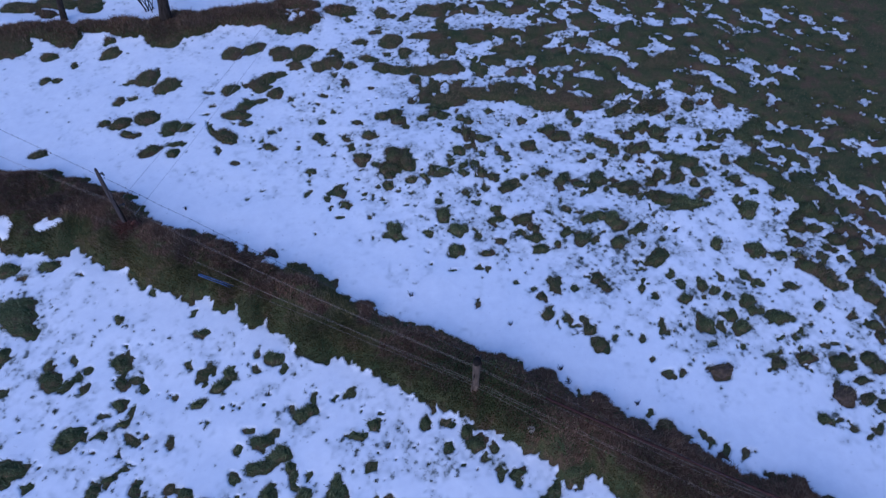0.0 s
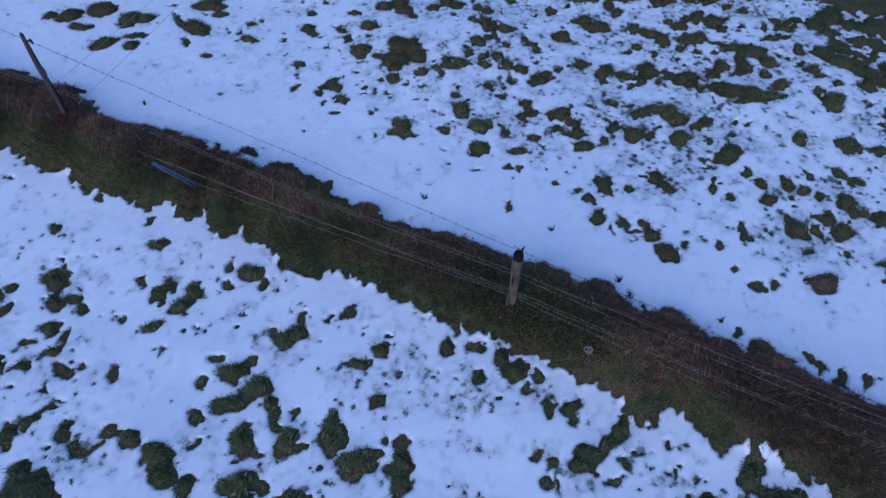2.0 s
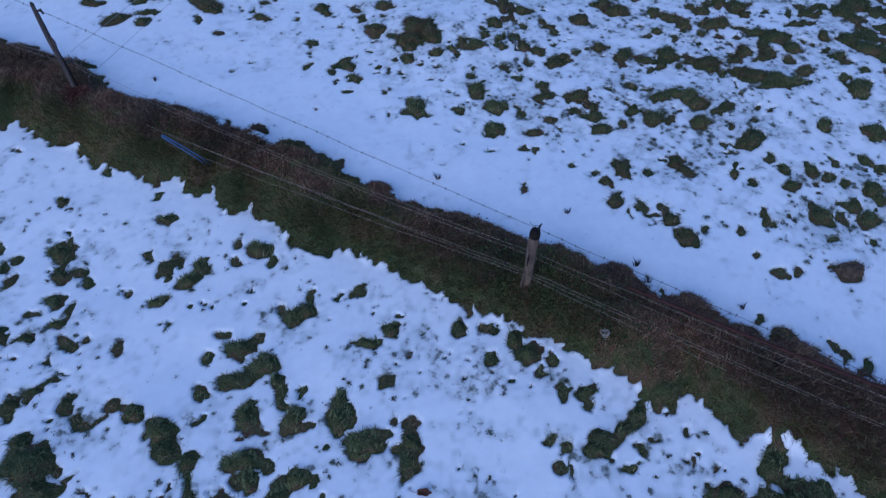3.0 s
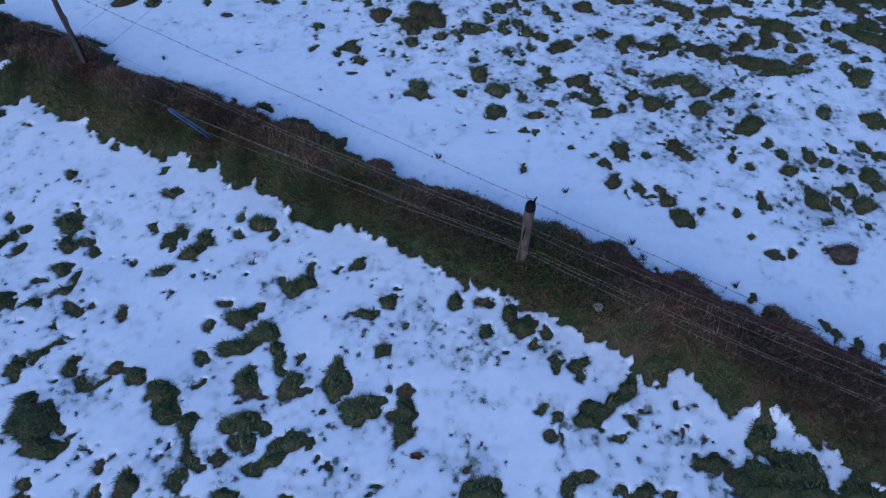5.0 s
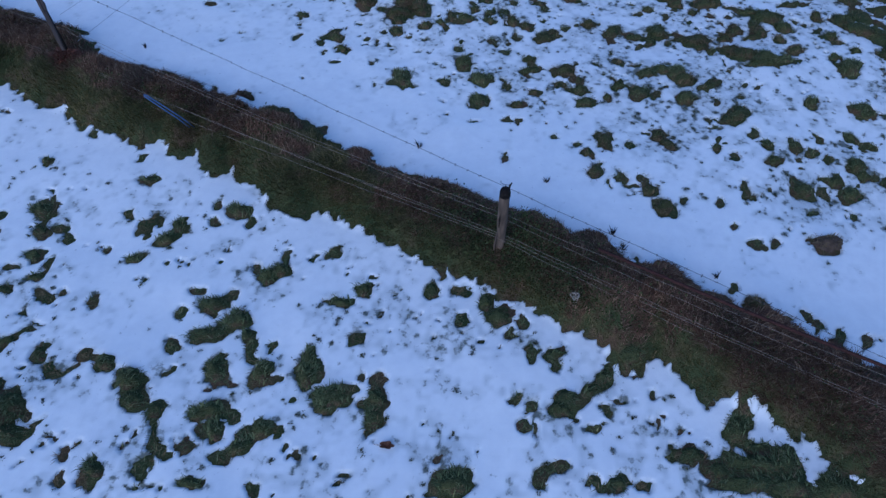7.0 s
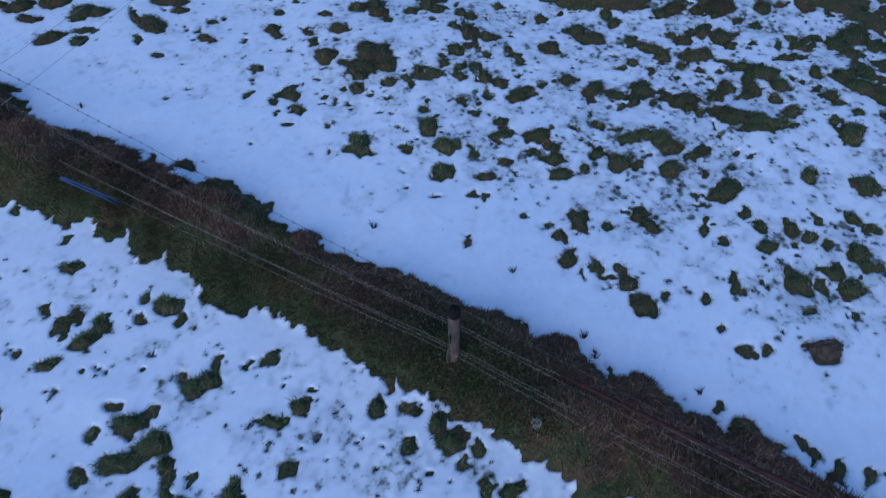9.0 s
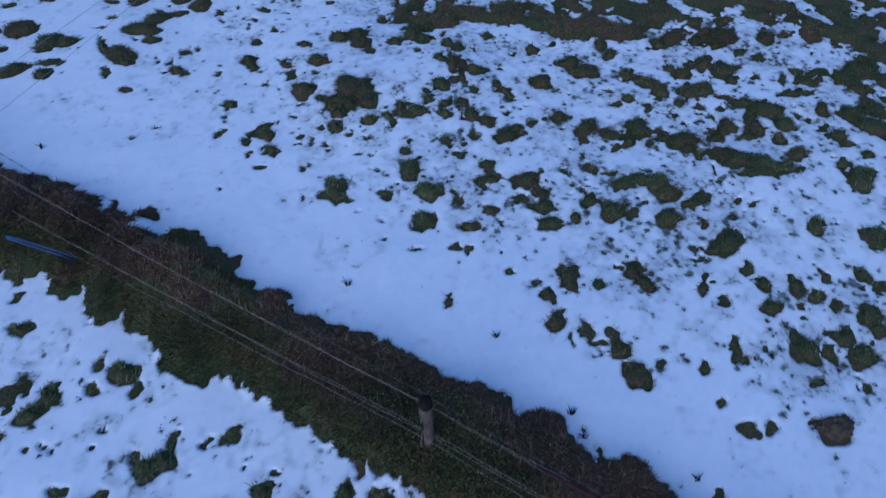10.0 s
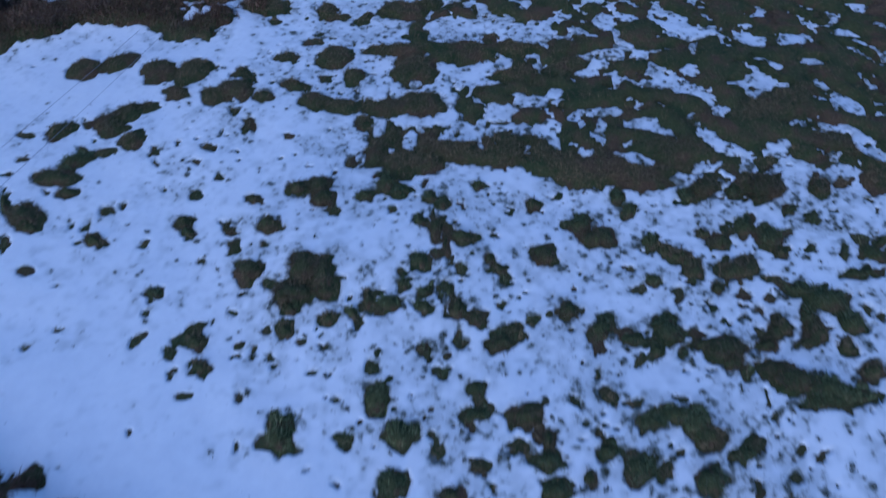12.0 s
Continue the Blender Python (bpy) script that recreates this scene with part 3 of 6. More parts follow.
bare(0.31, 7.63, 0.15, 0.13, 175)
bare(0.26, 7.51, 0.08, 0.04, 2)
bare(-1.20, 7.86, 0.05, 0.03, 116)
bare(-0.51, 7.69, 0.03, 0.02, 166)
bare(0.12, 7.52, 0.03, 0.02, 113)
bare(-0.24, 7.63, 0.03, 0.03, 147)
bare(-2.24, 7.98, 0.02, 0.02, 157)
bare(-2.78, 7.57, 0.02, 0.02, 158)
bare(1.01, 11.30, 0.10, 0.09, 82)
bare(0.57, 10.96, 0.14, 0.06, 93)
bare(1.69, 11.05, 0.12, 0.11, 46)
bare(2.86, 11.01, 0.15, 0.09, 69)
bare(2.74, 11.22, 0.14, 0.11, 70)
bare(0.84, 10.45, 0.17, 0.10, 4)
bare(0.65, 10.29, 0.21, 0.05, 93)
bare(1.16, 10.17, 0.10, 0.07, 87)
bare(1.29, 10.05, 0.10, 0.08, 82)
bare(1.31, 9.89, 0.09, 0.04, 89)
bare(1.80, 10.28, 0.14, 0.14, 6)
bare(0.84, 9.99, 0.08, 0.06, 5)
bare(1.67, 10.36, 0.07, 0.05, 10)
bare(1.27, 9.57, 0.05, 0.04, 8)
bare(1.45, 9.68, 0.03, 0.03, 17)
bare(0.72, 9.68, 0.12, 0.06, 92)
bare(0.81, 9.47, 0.13, 0.12, 86)
bare(1.00, 9.36, 0.14, 0.08, 90)
bare(0.86, 9.12, 0.10, 0.05, 108)
bare(1.39, 9.29, 0.10, 0.07, 7)
bare(1.26, 9.08, 0.18, 0.09, 22)
bare(1.22, 9.21, 0.09, 0.07, 8)
bare(1.44, 9.22, 0.09, 0.07, 83)
bare(1.61, 9.43, 0.08, 0.06, 11)
bare(2.01, 9.54, 0.11, 0.10, 50)
bare(2.35, 9.32, 0.18, 0.11, 78)
bare(2.31, 9.09, 0.08, 0.06, 62)
bare(2.55, 9.29, 0.11, 0.06, 8)
bare(2.70, 9.23, 0.19, 0.06, 178)
bare(2.88, 9.10, 0.14, 0.07, 63)
bare(3.07, 9.52, 0.10, 0.07, 18)
bare(3.08, 9.36, 0.18, 0.14, 40)
bare(2.97, 9.42, 0.10, 0.08, 26)
bare(3.15, 9.27, 0.07, 0.06, 57)
bare(3.25, 9.77, 0.09, 0.05, 72)
bare(2.44, 10.58, 0.24, 0.15, 9)
bare(2.23, 10.77, 0.17, 0.15, 56)
bare(2.05, 10.76, 0.07, 0.06, 48)
bare(2.55, 10.51, 0.05, 0.04, 46)
bare(3.04, 10.53, 0.13, 0.09, 71)
bare(3.22, 10.42, 0.13, 0.10, 158)
bare(3.34, 10.35, 0.13, 0.10, 159)
bare(3.50, 10.14, 0.15, 0.11, 62)
bare(3.47, 10.25, 0.12, 0.07, 10)
bare(3.87, 10.57, 0.15, 0.11, 28)
bare(3.69, 10.68, 0.09, 0.08, 76)
bare(3.73, 10.56, 0.06, 0.05, 29)
bare(4.19, 10.79, 0.15, 0.11, 40)
bare(4.19, 10.88, 0.13, 0.09, 16)
bare(4.48, 10.64, 0.17, 0.14, 60)
bare(4.54, 10.44, 0.09, 0.08, 63)
bare(4.69, 10.74, 0.06, 0.04, 58)
bare(4.83, 11.06, 0.10, 0.07, 33)
bare(5.06, 10.96, 0.10, 0.05, 63)
bare(3.92, 10.14, 0.17, 0.11, 17)
bare(3.81, 10.19, 0.09, 0.06, 60)
bare(4.09, 10.20, 0.16, 0.12, 36)
bare(4.06, 10.33, 0.09, 0.06, 18)
bare(3.70, 9.90, 0.10, 0.07, 58)
bare(3.98, 9.84, 0.08, 0.06, 57)
bare(4.24, 9.80, 0.06, 0.04, 32)
bare(3.39, 9.96, 0.06, 0.05, 45)
bare(2.74, 10.15, 0.06, 0.05, 49)
bare(3.00, 10.00, 0.10, 0.09, 165)
bare(2.79, 9.88, 0.08, 0.06, 31)
bare(4.09, 9.60, 0.07, 0.05, 54)
bare(3.91, 9.54, 0.07, 0.03, 69)
bare(4.01, 9.36, 0.08, 0.05, 53)
bare(4.04, 9.21, 0.14, 0.08, 14)
bare(4.29, 9.45, 0.16, 0.11, 32)
bare(4.19, 9.37, 0.12, 0.08, 38)
bare(4.46, 9.99, 0.11, 0.05, 10)
bare(4.35, 10.06, 0.11, 0.06, 14)
bare(4.61, 9.92, 0.19, 0.09, 175)
bare(4.86, 9.79, 0.26, 0.18, 165)
bare(5.05, 9.51, 0.16, 0.14, 18)
bare(4.59, 9.58, 0.11, 0.08, 64)
bare(4.63, 9.40, 0.13, 0.12, 146)
bare(4.49, 9.26, 0.17, 0.06, 17)
bare(4.90, 9.23, 0.10, 0.09, 26)
bare(5.05, 8.96, 0.14, 0.09, 35)
bare(4.85, 8.83, 0.07, 0.05, 46)
bare(3.60, 9.16, 0.22, 0.15, 2)
bare(3.46, 9.22, 0.19, 0.08, 6)
bare(3.32, 9.33, 0.09, 0.06, 12)
bare(3.66, 8.99, 0.12, 0.09, 48)
bare(3.20, 9.12, 0.10, 0.04, 77)
bare(3.79, 8.87, 0.09, 0.07, 54)
bare(3.74, 8.91, 0.05, 0.04, 20)
bare(4.05, 8.93, 0.13, 0.09, 10)
bare(4.24, 8.82, 0.23, 0.15, 167)
bare(4.55, 8.71, 0.27, 0.14, 176)
bare(4.80, 8.68, 0.15, 0.08, 12)
bare(4.44, 8.59, 0.22, 0.07, 5)
bare(2.71, 8.98, 0.06, 0.05, 46)
bare(2.26, 8.81, 0.06, 0.03, 79)
bare(2.32, 8.59, 0.07, 0.06, 55)
bare(2.37, 8.55, 0.08, 0.07, 19)
bare(2.57, 8.51, 0.06, 0.04, 74)
bare(3.44, 8.88, 0.05, 0.03, 178)
bare(3.19, 8.86, 0.03, 0.02, 53)
bare(1.59, 8.39, 0.12, 0.07, 6)
bare(1.44, 8.35, 0.07, 0.05, 7)
bare(0.70, 8.73, 0.07, 0.06, 92)
bare(2.04, 8.46, 0.04, 0.03, 75)
bare(3.05, 8.61, 0.05, 0.02, 7)
bare(5.28, 11.50, 0.16, 0.09, 62)
bare(5.59, 11.58, 0.13, 0.08, 53)
bare(5.28, 10.48, 0.11, 0.04, 68)
bare(5.54, 10.67, 0.10, 0.06, 31)
bare(5.63, 10.45, 0.16, 0.11, 161)
bare(5.33, 10.19, 0.21, 0.07, 6)
bare(5.75, 10.65, 0.11, 0.07, 41)
bare(5.28, 9.71, 0.06, 0.03, 61)
bare(5.38, 9.65, 0.08, 0.05, 50)
bare(4.91, 10.52, 0.08, 0.04, 62)
bare(6.08, 11.67, 0.26, 0.15, 57)
bare(4.61, 11.46, 0.26, 0.19, 33)
bare(4.42, 11.54, 0.20, 0.13, 63)
bare(4.31, 11.31, 0.07, 0.05, 36)
bare(4.49, 11.29, 0.13, 0.08, 62)
bare(3.87, 11.45, 0.16, 0.12, 50)
bare(3.64, 11.28, 0.13, 0.09, 66)
bare(1.04, 8.57, 0.10, 0.10, 35)
bare(1.06, 8.43, 0.09, 0.07, 87)
bare(1.04, 8.31, 0.16, 0.07, 19)
bare(0.97, 8.19, 0.06, 0.05, 89)
bare(1.54, 8.30, 0.16, 0.10, 6)
bare(1.65, 8.40, 0.07, 0.05, 75)
bare(1.45, 8.22, 0.08, 0.05, 6)
bare(1.61, 8.15, 0.07, 0.07, 51)
bare(1.71, 8.09, 0.12, 0.07, 83)
bare(1.72, 7.91, 0.14, 0.11, 16)
bare(1.42, 8.00, 0.10, 0.06, 6)
bare(1.56, 7.93, 0.13, 0.05, 4)
bare(1.05, 7.84, 0.09, 0.08, 85)
bare(2.09, 7.76, 0.10, 0.08, 54)
bare(1.74, 7.64, 0.15, 0.10, 9)
bare(0.82, 7.56, 0.11, 0.08, 4)
bare(2.28, 8.01, 0.11, 0.08, 12)
bare(2.20, 8.15, 0.06, 0.05, 15)
bare(2.02, 8.12, 0.05, 0.03, 10)
bare(2.12, 8.27, 0.03, 0.03, 27)
bare(2.55, 7.88, 0.17, 0.13, 18)
bare(2.47, 7.98, 0.10, 0.06, 10)
bare(2.78, 7.83, 0.10, 0.06, 75)
bare(3.18, 7.78, 0.18, 0.14, 50)
bare(2.73, 8.32, 0.18, 0.08, 6)
bare(2.96, 8.41, 0.21, 0.10, 1)
bare(3.17, 8.35, 0.16, 0.14, 38)
bare(3.23, 8.20, 0.17, 0.12, 21)
bare(2.62, 8.28, 0.06, 0.05, 29)
bare(3.51, 8.07, 0.11, 0.07, 15)
bare(3.67, 8.17, 0.08, 0.06, 26)
bare(3.54, 8.00, 0.05, 0.03, 66)
bare(3.98, 8.39, 0.07, 0.05, 54)
bare(4.01, 7.87, 0.06, 0.04, 51)
bare(4.07, 8.12, 0.05, 0.04, 29)
bare(4.29, 8.10, 0.05, 0.03, 42)
bare(1.19, 7.62, 0.03, 0.03, 28)
bare(2.04, 8.46, 0.04, 0.03, 75)
bare(2.55, 8.51, 0.05, 0.04, 68)
bare(1.97, 6.88, 0.17, 0.12, 74)
bare(2.01, 6.76, 0.11, 0.07, 80)
bare(1.89, 6.99, 0.07, 0.05, 76)
bare(1.73, 6.63, 0.10, 0.08, 67)
bare(1.76, 6.30, 0.13, 0.09, 79)
bare(1.80, 6.42, 0.06, 0.04, 80)
bare(2.31, 6.78, 0.08, 0.06, 59)
bare(2.07, 6.27, 0.05, 0.04, 70)
bare(2.08, 6.17, 0.11, 0.05, 101)
bare(1.93, 6.09, 0.08, 0.03, 83)
bare(2.34, 6.18, 0.10, 0.06, 8)
bare(2.40, 6.01, 0.13, 0.10, 30)
bare(2.21, 6.02, 0.06, 0.04, 20)
bare(2.16, 5.90, 0.04, 0.02, 78)
bare(2.55, 5.75, 0.15, 0.11, 67)
bare(2.47, 5.79, 0.08, 0.06, 16)
bare(2.81, 5.86, 0.09, 0.04, 41)
bare(2.67, 7.03, 0.14, 0.09, 74)
bare(2.78, 6.83, 0.16, 0.08, 114)
bare(3.81, 7.46, 0.20, 0.14, 55)
bare(3.58, 7.35, 0.06, 0.05, 52)
bare(3.42, 7.38, 0.08, 0.06, 41)
bare(3.45, 7.19, 0.09, 0.04, 7)
bare(3.68, 7.39, 0.11, 0.08, 48)
bare(3.40, 6.84, 0.11, 0.07, 66)
bare(3.63, 6.68, 0.08, 0.05, 61)
bare(3.22, 5.83, 0.06, 0.05, 5)
bare(3.35, 5.46, 0.06, 0.04, 30)
bare(3.60, 6.15, 0.09, 0.06, 67)
bare(3.62, 6.00, 0.10, 0.06, 81)
bare(3.98, 7.09, 0.09, 0.06, 20)
bare(4.09, 6.90, 0.09, 0.08, 52)
bare(4.09, 6.59, 0.10, 0.07, 58)
bare(4.93, 7.75, 0.15, 0.08, 59)
bare(4.45, 6.89, 0.12, 0.07, 62)
bare(4.60, 6.78, 0.11, 0.06, 62)
bare(4.42, 6.68, 0.05, 0.03, 50)
bare(4.78, 7.06, 0.08, 0.04, 81)
bare(4.83, 6.66, 0.08, 0.07, 41)
bare(5.58, 7.65, 0.15, 0.13, 111)
bare(5.63, 7.53, 0.14, 0.07, 11)
bare(5.26, 7.08, 0.12, 0.07, 133)
bare(5.39, 6.94, 0.09, 0.07, 66)
bare(5.44, 6.89, 0.07, 0.05, 24)
bare(5.15, 6.57, 0.16, 0.11, 51)
bare(5.17, 6.38, 0.11, 0.09, 172)
bare(5.29, 6.36, 0.09, 0.06, 29)
bare(4.77, 6.27, 0.13, 0.09, 34)
bare(4.92, 6.09, 0.16, 0.12, 35)
bare(4.57, 6.05, 0.10, 0.04, 84)
bare(4.61, 6.35, 0.06, 0.04, 42)
bare(4.26, 6.21, 0.08, 0.06, 36)
bare(4.33, 6.13, 0.15, 0.12, 23)
bare(4.28, 5.76, 0.07, 0.05, 22)
bare(4.78, 5.78, 0.08, 0.05, 51)
bare(3.50, 5.25, 0.09, 0.05, 9)
bare(3.75, 5.23, 0.06, 0.04, 60)
bare(3.60, 5.23, 0.04, 0.02, 7)
bare(3.92, 5.43, 0.03, 0.02, 29)
bare(4.42, 6.52, 0.04, 0.03, 48)
bare(0.64, 6.47, 0.06, 0.04, 90)
bare(0.60, 6.59, 0.04, 0.03, 6)
bare(1.29, 6.93, 0.05, 0.03, 6)
bare(1.61, 6.80, 0.04, 0.03, 35)
bare(0.65, 7.23, 0.05, 0.04, 86)
bare(0.77, 7.20, 0.05, 0.04, 84)
bare(6.20, 10.57, 0.19, 0.14, 53)
bare(6.31, 10.43, 0.24, 0.18, 47)
bare(6.52, 10.79, 0.33, 0.23, 53)
bare(5.68, 9.87, 0.16, 0.11, 60)
bare(6.07, 9.80, 0.21, 0.16, 32)
bare(6.23, 9.54, 0.26, 0.17, 149)
bare(5.69, 9.34, 0.12, 0.09, 40)
bare(5.75, 9.21, 0.10, 0.06, 13)
bare(5.96, 8.96, 0.12, 0.07, 13)
bare(6.42, 8.96, 0.16, 0.12, 39)
bare(5.74, 8.54, 0.23, 0.13, 65)
bare(5.63, 8.81, 0.14, 0.08, 10)
bare(6.26, 8.48, 0.08, 0.05, 24)
bare(6.85, 8.60, 0.18, 0.15, 65)
bare(6.60, 8.42, 0.14, 0.09, 46)
bare(7.19, 8.55, 0.27, 0.12, 53)
bare(6.51, 8.16, 0.17, 0.15, 14)
bare(6.75, 8.08, 0.12, 0.09, 156)
bare(6.49, 9.47, 0.22, 0.14, 149)
bare(6.62, 9.28, 0.18, 0.10, 129)
bare(7.02, 9.22, 0.23, 0.20, 97)
bare(5.58, 6.24, 0.24, 0.12, 1)
bare(5.94, 7.50, 0.13, 0.08, 11)
bare(6.35, 7.77, 0.14, 0.10, 170)
bare(6.28, 7.50, 0.13, 0.10, 159)
bare(6.40, 7.24, 0.22, 0.15, 134)
bare(6.58, 7.17, 0.17, 0.08, 63)
bare(6.68, 6.99, 0.21, 0.12, 67)
bare(6.76, 6.87, 0.14, 0.11, 149)
bare(5.98, 6.86, 0.11, 0.07, 176)
bare(5.80, 6.78, 0.06, 0.04, 14)
bare(6.29, 6.46, 0.12, 0.07, 56)
bare(6.79, 6.27, 0.07, 0.04, 18)
bare(7.11, 7.88, 0.17, 0.13, 14)
bare(7.36, 7.75, 0.17, 0.15, 66)
bare(6.90, 7.66, 0.10, 0.08, 165)
bare(7.05, 7.45, 0.08, 0.05, 16)
bare(7.16, 7.14, 0.19, 0.12, 40)
bare(7.54, 7.35, 0.27, 0.14, 11)
bare(7.67, 7.25, 0.17, 0.08, 60)
bare(7.23, 6.89, 0.16, 0.14, 54)
bare(7.25, 6.65, 0.16, 0.14, 51)
bare(7.33, 6.46, 0.21, 0.09, 61)
bare(7.37, 7.45, 0.09, 0.06, 20)
bare(7.09, 6.09, 0.15, 0.09, 1)
bare(7.11, 5.91, 0.12, 0.07, 53)
bare(5.27, 5.58, 0.10, 0.06, 10)
bare(5.33, 5.44, 0.15, 0.10, 22)
bare(5.12, 5.36, 0.05, 0.03, 17)
bare(5.75, 5.54, 0.15, 0.10, 25)
bare(5.69, 5.63, 0.08, 0.03, 5)
bare(5.72, 5.89, 0.07, 0.04, 16)
bare(5.72, 5.74, 0.05, 0.03, 19)
bare(5.45, 5.91, 0.07, 0.04, 11)
bare(5.82, 5.95, 0.04, 0.03, 32)
bare(6.13, 5.78, 0.06, 0.05, 0)
bare(6.30, 5.78, 0.06, 0.05, 2)
bare(6.29, 5.50, 0.21, 0.13, 22)
bare(6.42, 5.40, 0.09, 0.06, 169)
bare(6.77, 5.53, 0.17, 0.11, 165)
bare(6.83, 5.40, 0.15, 0.12, 20)
bare(6.49, 5.16, 0.11, 0.07, 7)
bare(6.08, 5.12, 0.06, 0.04, 44)
bare(6.51, 5.74, 0.05, 0.03, 20)
left_snow(7.16, 10.15, 0.23, 0.04, 165)
left_snow(7.27, 9.64, 0.18, 0.12, 51)
left_snow(6.93, 9.64, 0.16, 0.06, 17)
left_snow(6.58, 10.04, 0.25, 0.04, 117)
left_snow(6.73, 10.50, 0.13, 0.08, 16)
left_snow(7.49, 9.54, 0.14, 0.04, 115)
left_snow(8.27, 9.88, 0.19, 0.06, 112)
left_snow(8.32, 10.37, 0.22, 0.05, 156)
left_snow(8.74, 10.30, 0.11, 0.07, 19)
left_snow(8.22, 9.51, 0.16, 0.10, 20)
left_snow(8.68, 9.82, 0.10, 0.06, 67)
left_snow(7.40, 9.22, 0.15, 0.09, 13)
left_snow(7.42, 8.91, 0.16, 0.09, 109)
left_snow(7.42, 8.66, 0.12, 0.05, 99)
left_snow(7.41, 8.31, 0.20, 0.07, 16)
left_snow(8.40, 9.04, 0.14, 0.05, 4)
left_snow(9.08, 10.73, 0.09, 0.04, 124)
left_snow(8.05, 10.84, 0.09, 0.03, 166)
left_snow(8.49, 11.03, 0.08, 0.04, 13)
left_snow(6.95, 10.87, 0.10, 0.04, 3)
# Tufts in the lower meadow.
bare(-4.81, 4.75, 0.12, 0.07, 169)
bare(-4.98, 4.58, 0.06, 0.05, 17)
bare(-4.56, 4.62, 0.11, 0.05, 102)
bare(-4.62, 4.47, 0.12, 0.06, 18)
bare(-4.92, 4.27, 0.12, 0.07, 9)
bare(-5.02, 4.22, 0.04, 0.03, 1)
bare(-5.16, 4.25, 0.08, 0.05, 146)
bare(-5.01, 4.04, 0.04, 0.02, 172)
bare(-4.47, 4.27, 0.08, 0.05, 125)
bare(-4.41, 4.17, 0.10, 0.06, 164)
bare(-4.27, 4.27, 0.07, 0.03, 28)
bare(-3.89, 4.18, 0.09, 0.06, 124)
bare(-3.64, 4.76, 0.11, 0.07, 172)
bare(-3.54, 4.82, 0.06, 0.05, 139)
bare(-3.42, 4.49, 0.07, 0.04, 97)
bare(-3.08, 4.81, 0.05, 0.03, 175)
bare(-2.97, 4.79, 0.04, 0.03, 114)
bare(-2.80, 4.35, 0.06, 0.05, 154)
bare(-2.56, 4.23, 0.21, 0.10, 172)
bare(-2.37, 4.33, 0.07, 0.05, 116)
bare(-2.53, 3.87, 0.21, 0.10, 14)
bare(-2.29, 4.03, 0.16, 0.11, 16)
bare(-2.89, 4.08, 0.05, 0.04, 136)
bare(-2.07, 4.60, 0.13, 0.11, 124)
bare(-1.95, 4.71, 0.13, 0.10, 96)
bare(-1.91, 4.88, 0.09, 0.05, 89)
bare(-2.24, 4.71, 0.06, 0.03, 178)
bare(-1.55, 4.89, 0.03, 0.03, 127)
bare(-1.36, 4.99, 0.11, 0.06, 37)
bare(-0.97, 4.47, 0.11, 0.08, 100)
bare(-1.19, 4.28, 0.12, 0.06, 11)
bare(-1.36, 4.29, 0.04, 0.03, 178)
bare(-0.99, 3.82, 0.08, 0.07, 105)
bare(-0.92, 3.87, 0.03, 0.02, 179)
bare(-0.86, 4.04, 0.04, 0.02, 1)
bare(-4.75, 3.54, 0.11, 0.07, 149)
bare(-4.60, 3.66, 0.10, 0.07, 25)
bare(-4.47, 3.76, 0.08, 0.05, 21)
bare(-4.75, 3.42, 0.08, 0.04, 123)
bare(-4.35, 3.85, 0.04, 0.03, 144)
bare(-4.16, 3.55, 0.11, 0.07, 111)
bare(-4.00, 3.41, 0.09, 0.06, 137)
bare(-3.89, 3.36, 0.07, 0.05, 147)
bare(-3.71, 3.52, 0.11, 0.06, 31)
bare(-3.48, 3.48, 0.14, 0.10, 134)
bare(-3.77, 3.37, 0.05, 0.03, 57)
bare(-2.84, 3.68, 0.09, 0.07, 148)
bare(-2.09, 3.85, 0.10, 0.09, 152)
bare(-2.05, 3.73, 0.10, 0.06, 108)
bare(-2.03, 3.60, 0.06, 0.04, 113)
bare(-1.83, 3.73, 0.06, 0.05, 148)
bare(-2.33, 3.43, 0.14, 0.11, 106)
bare(-2.30, 3.59, 0.07, 0.06, 147)
bare(-2.19, 3.32, 0.10, 0.04, 170)
bare(-1.86, 3.44, 0.14, 0.10, 91)
bare(-3.18, 3.28, 0.15, 0.12, 147)
bare(-3.05, 3.10, 0.13, 0.10, 144)
bare(-2.82, 3.00, 0.13, 0.08, 115)
bare(-2.74, 2.79, 0.11, 0.06, 114)
bare(-2.64, 2.63, 0.10, 0.07, 126)
bare(-2.74, 2.42, 0.09, 0.06, 171)
bare(-2.72, 2.49, 0.07, 0.05, 156)
bare(-1.41, 3.62, 0.13, 0.08, 102)
bare(-1.41, 3.43, 0.17, 0.10, 102)
bare(-1.43, 3.29, 0.08, 0.07, 152)
bare(-1.12, 3.20, 0.19, 0.12, 13)
bare(-1.00, 3.30, 0.09, 0.06, 179)
bare(-1.20, 3.09, 0.10, 0.08, 174)
bare(-0.68, 3.38, 0.08, 0.07, 100)
bare(-0.67, 3.22, 0.12, 0.10, 100)
bare(-0.81, 3.14, 0.09, 0.06, 0)
bare(-0.70, 3.01, 0.15, 0.09, 96)
bare(-0.83, 3.42, 0.05, 0.03, 97)
bare(-4.47, 3.14, 0.13, 0.09, 144)
bare(-4.31, 2.92, 0.25, 0.17, 148)
bare(-4.17, 3.00, 0.17, 0.11, 133)
bare(-4.10, 2.72, 0.17, 0.09, 174)
bare(-3.95, 2.87, 0.08, 0.03, 10)
bare(-4.47, 2.87, 0.12, 0.06, 126)
bare(-2.30, 3.00, 0.16, 0.10, 175)
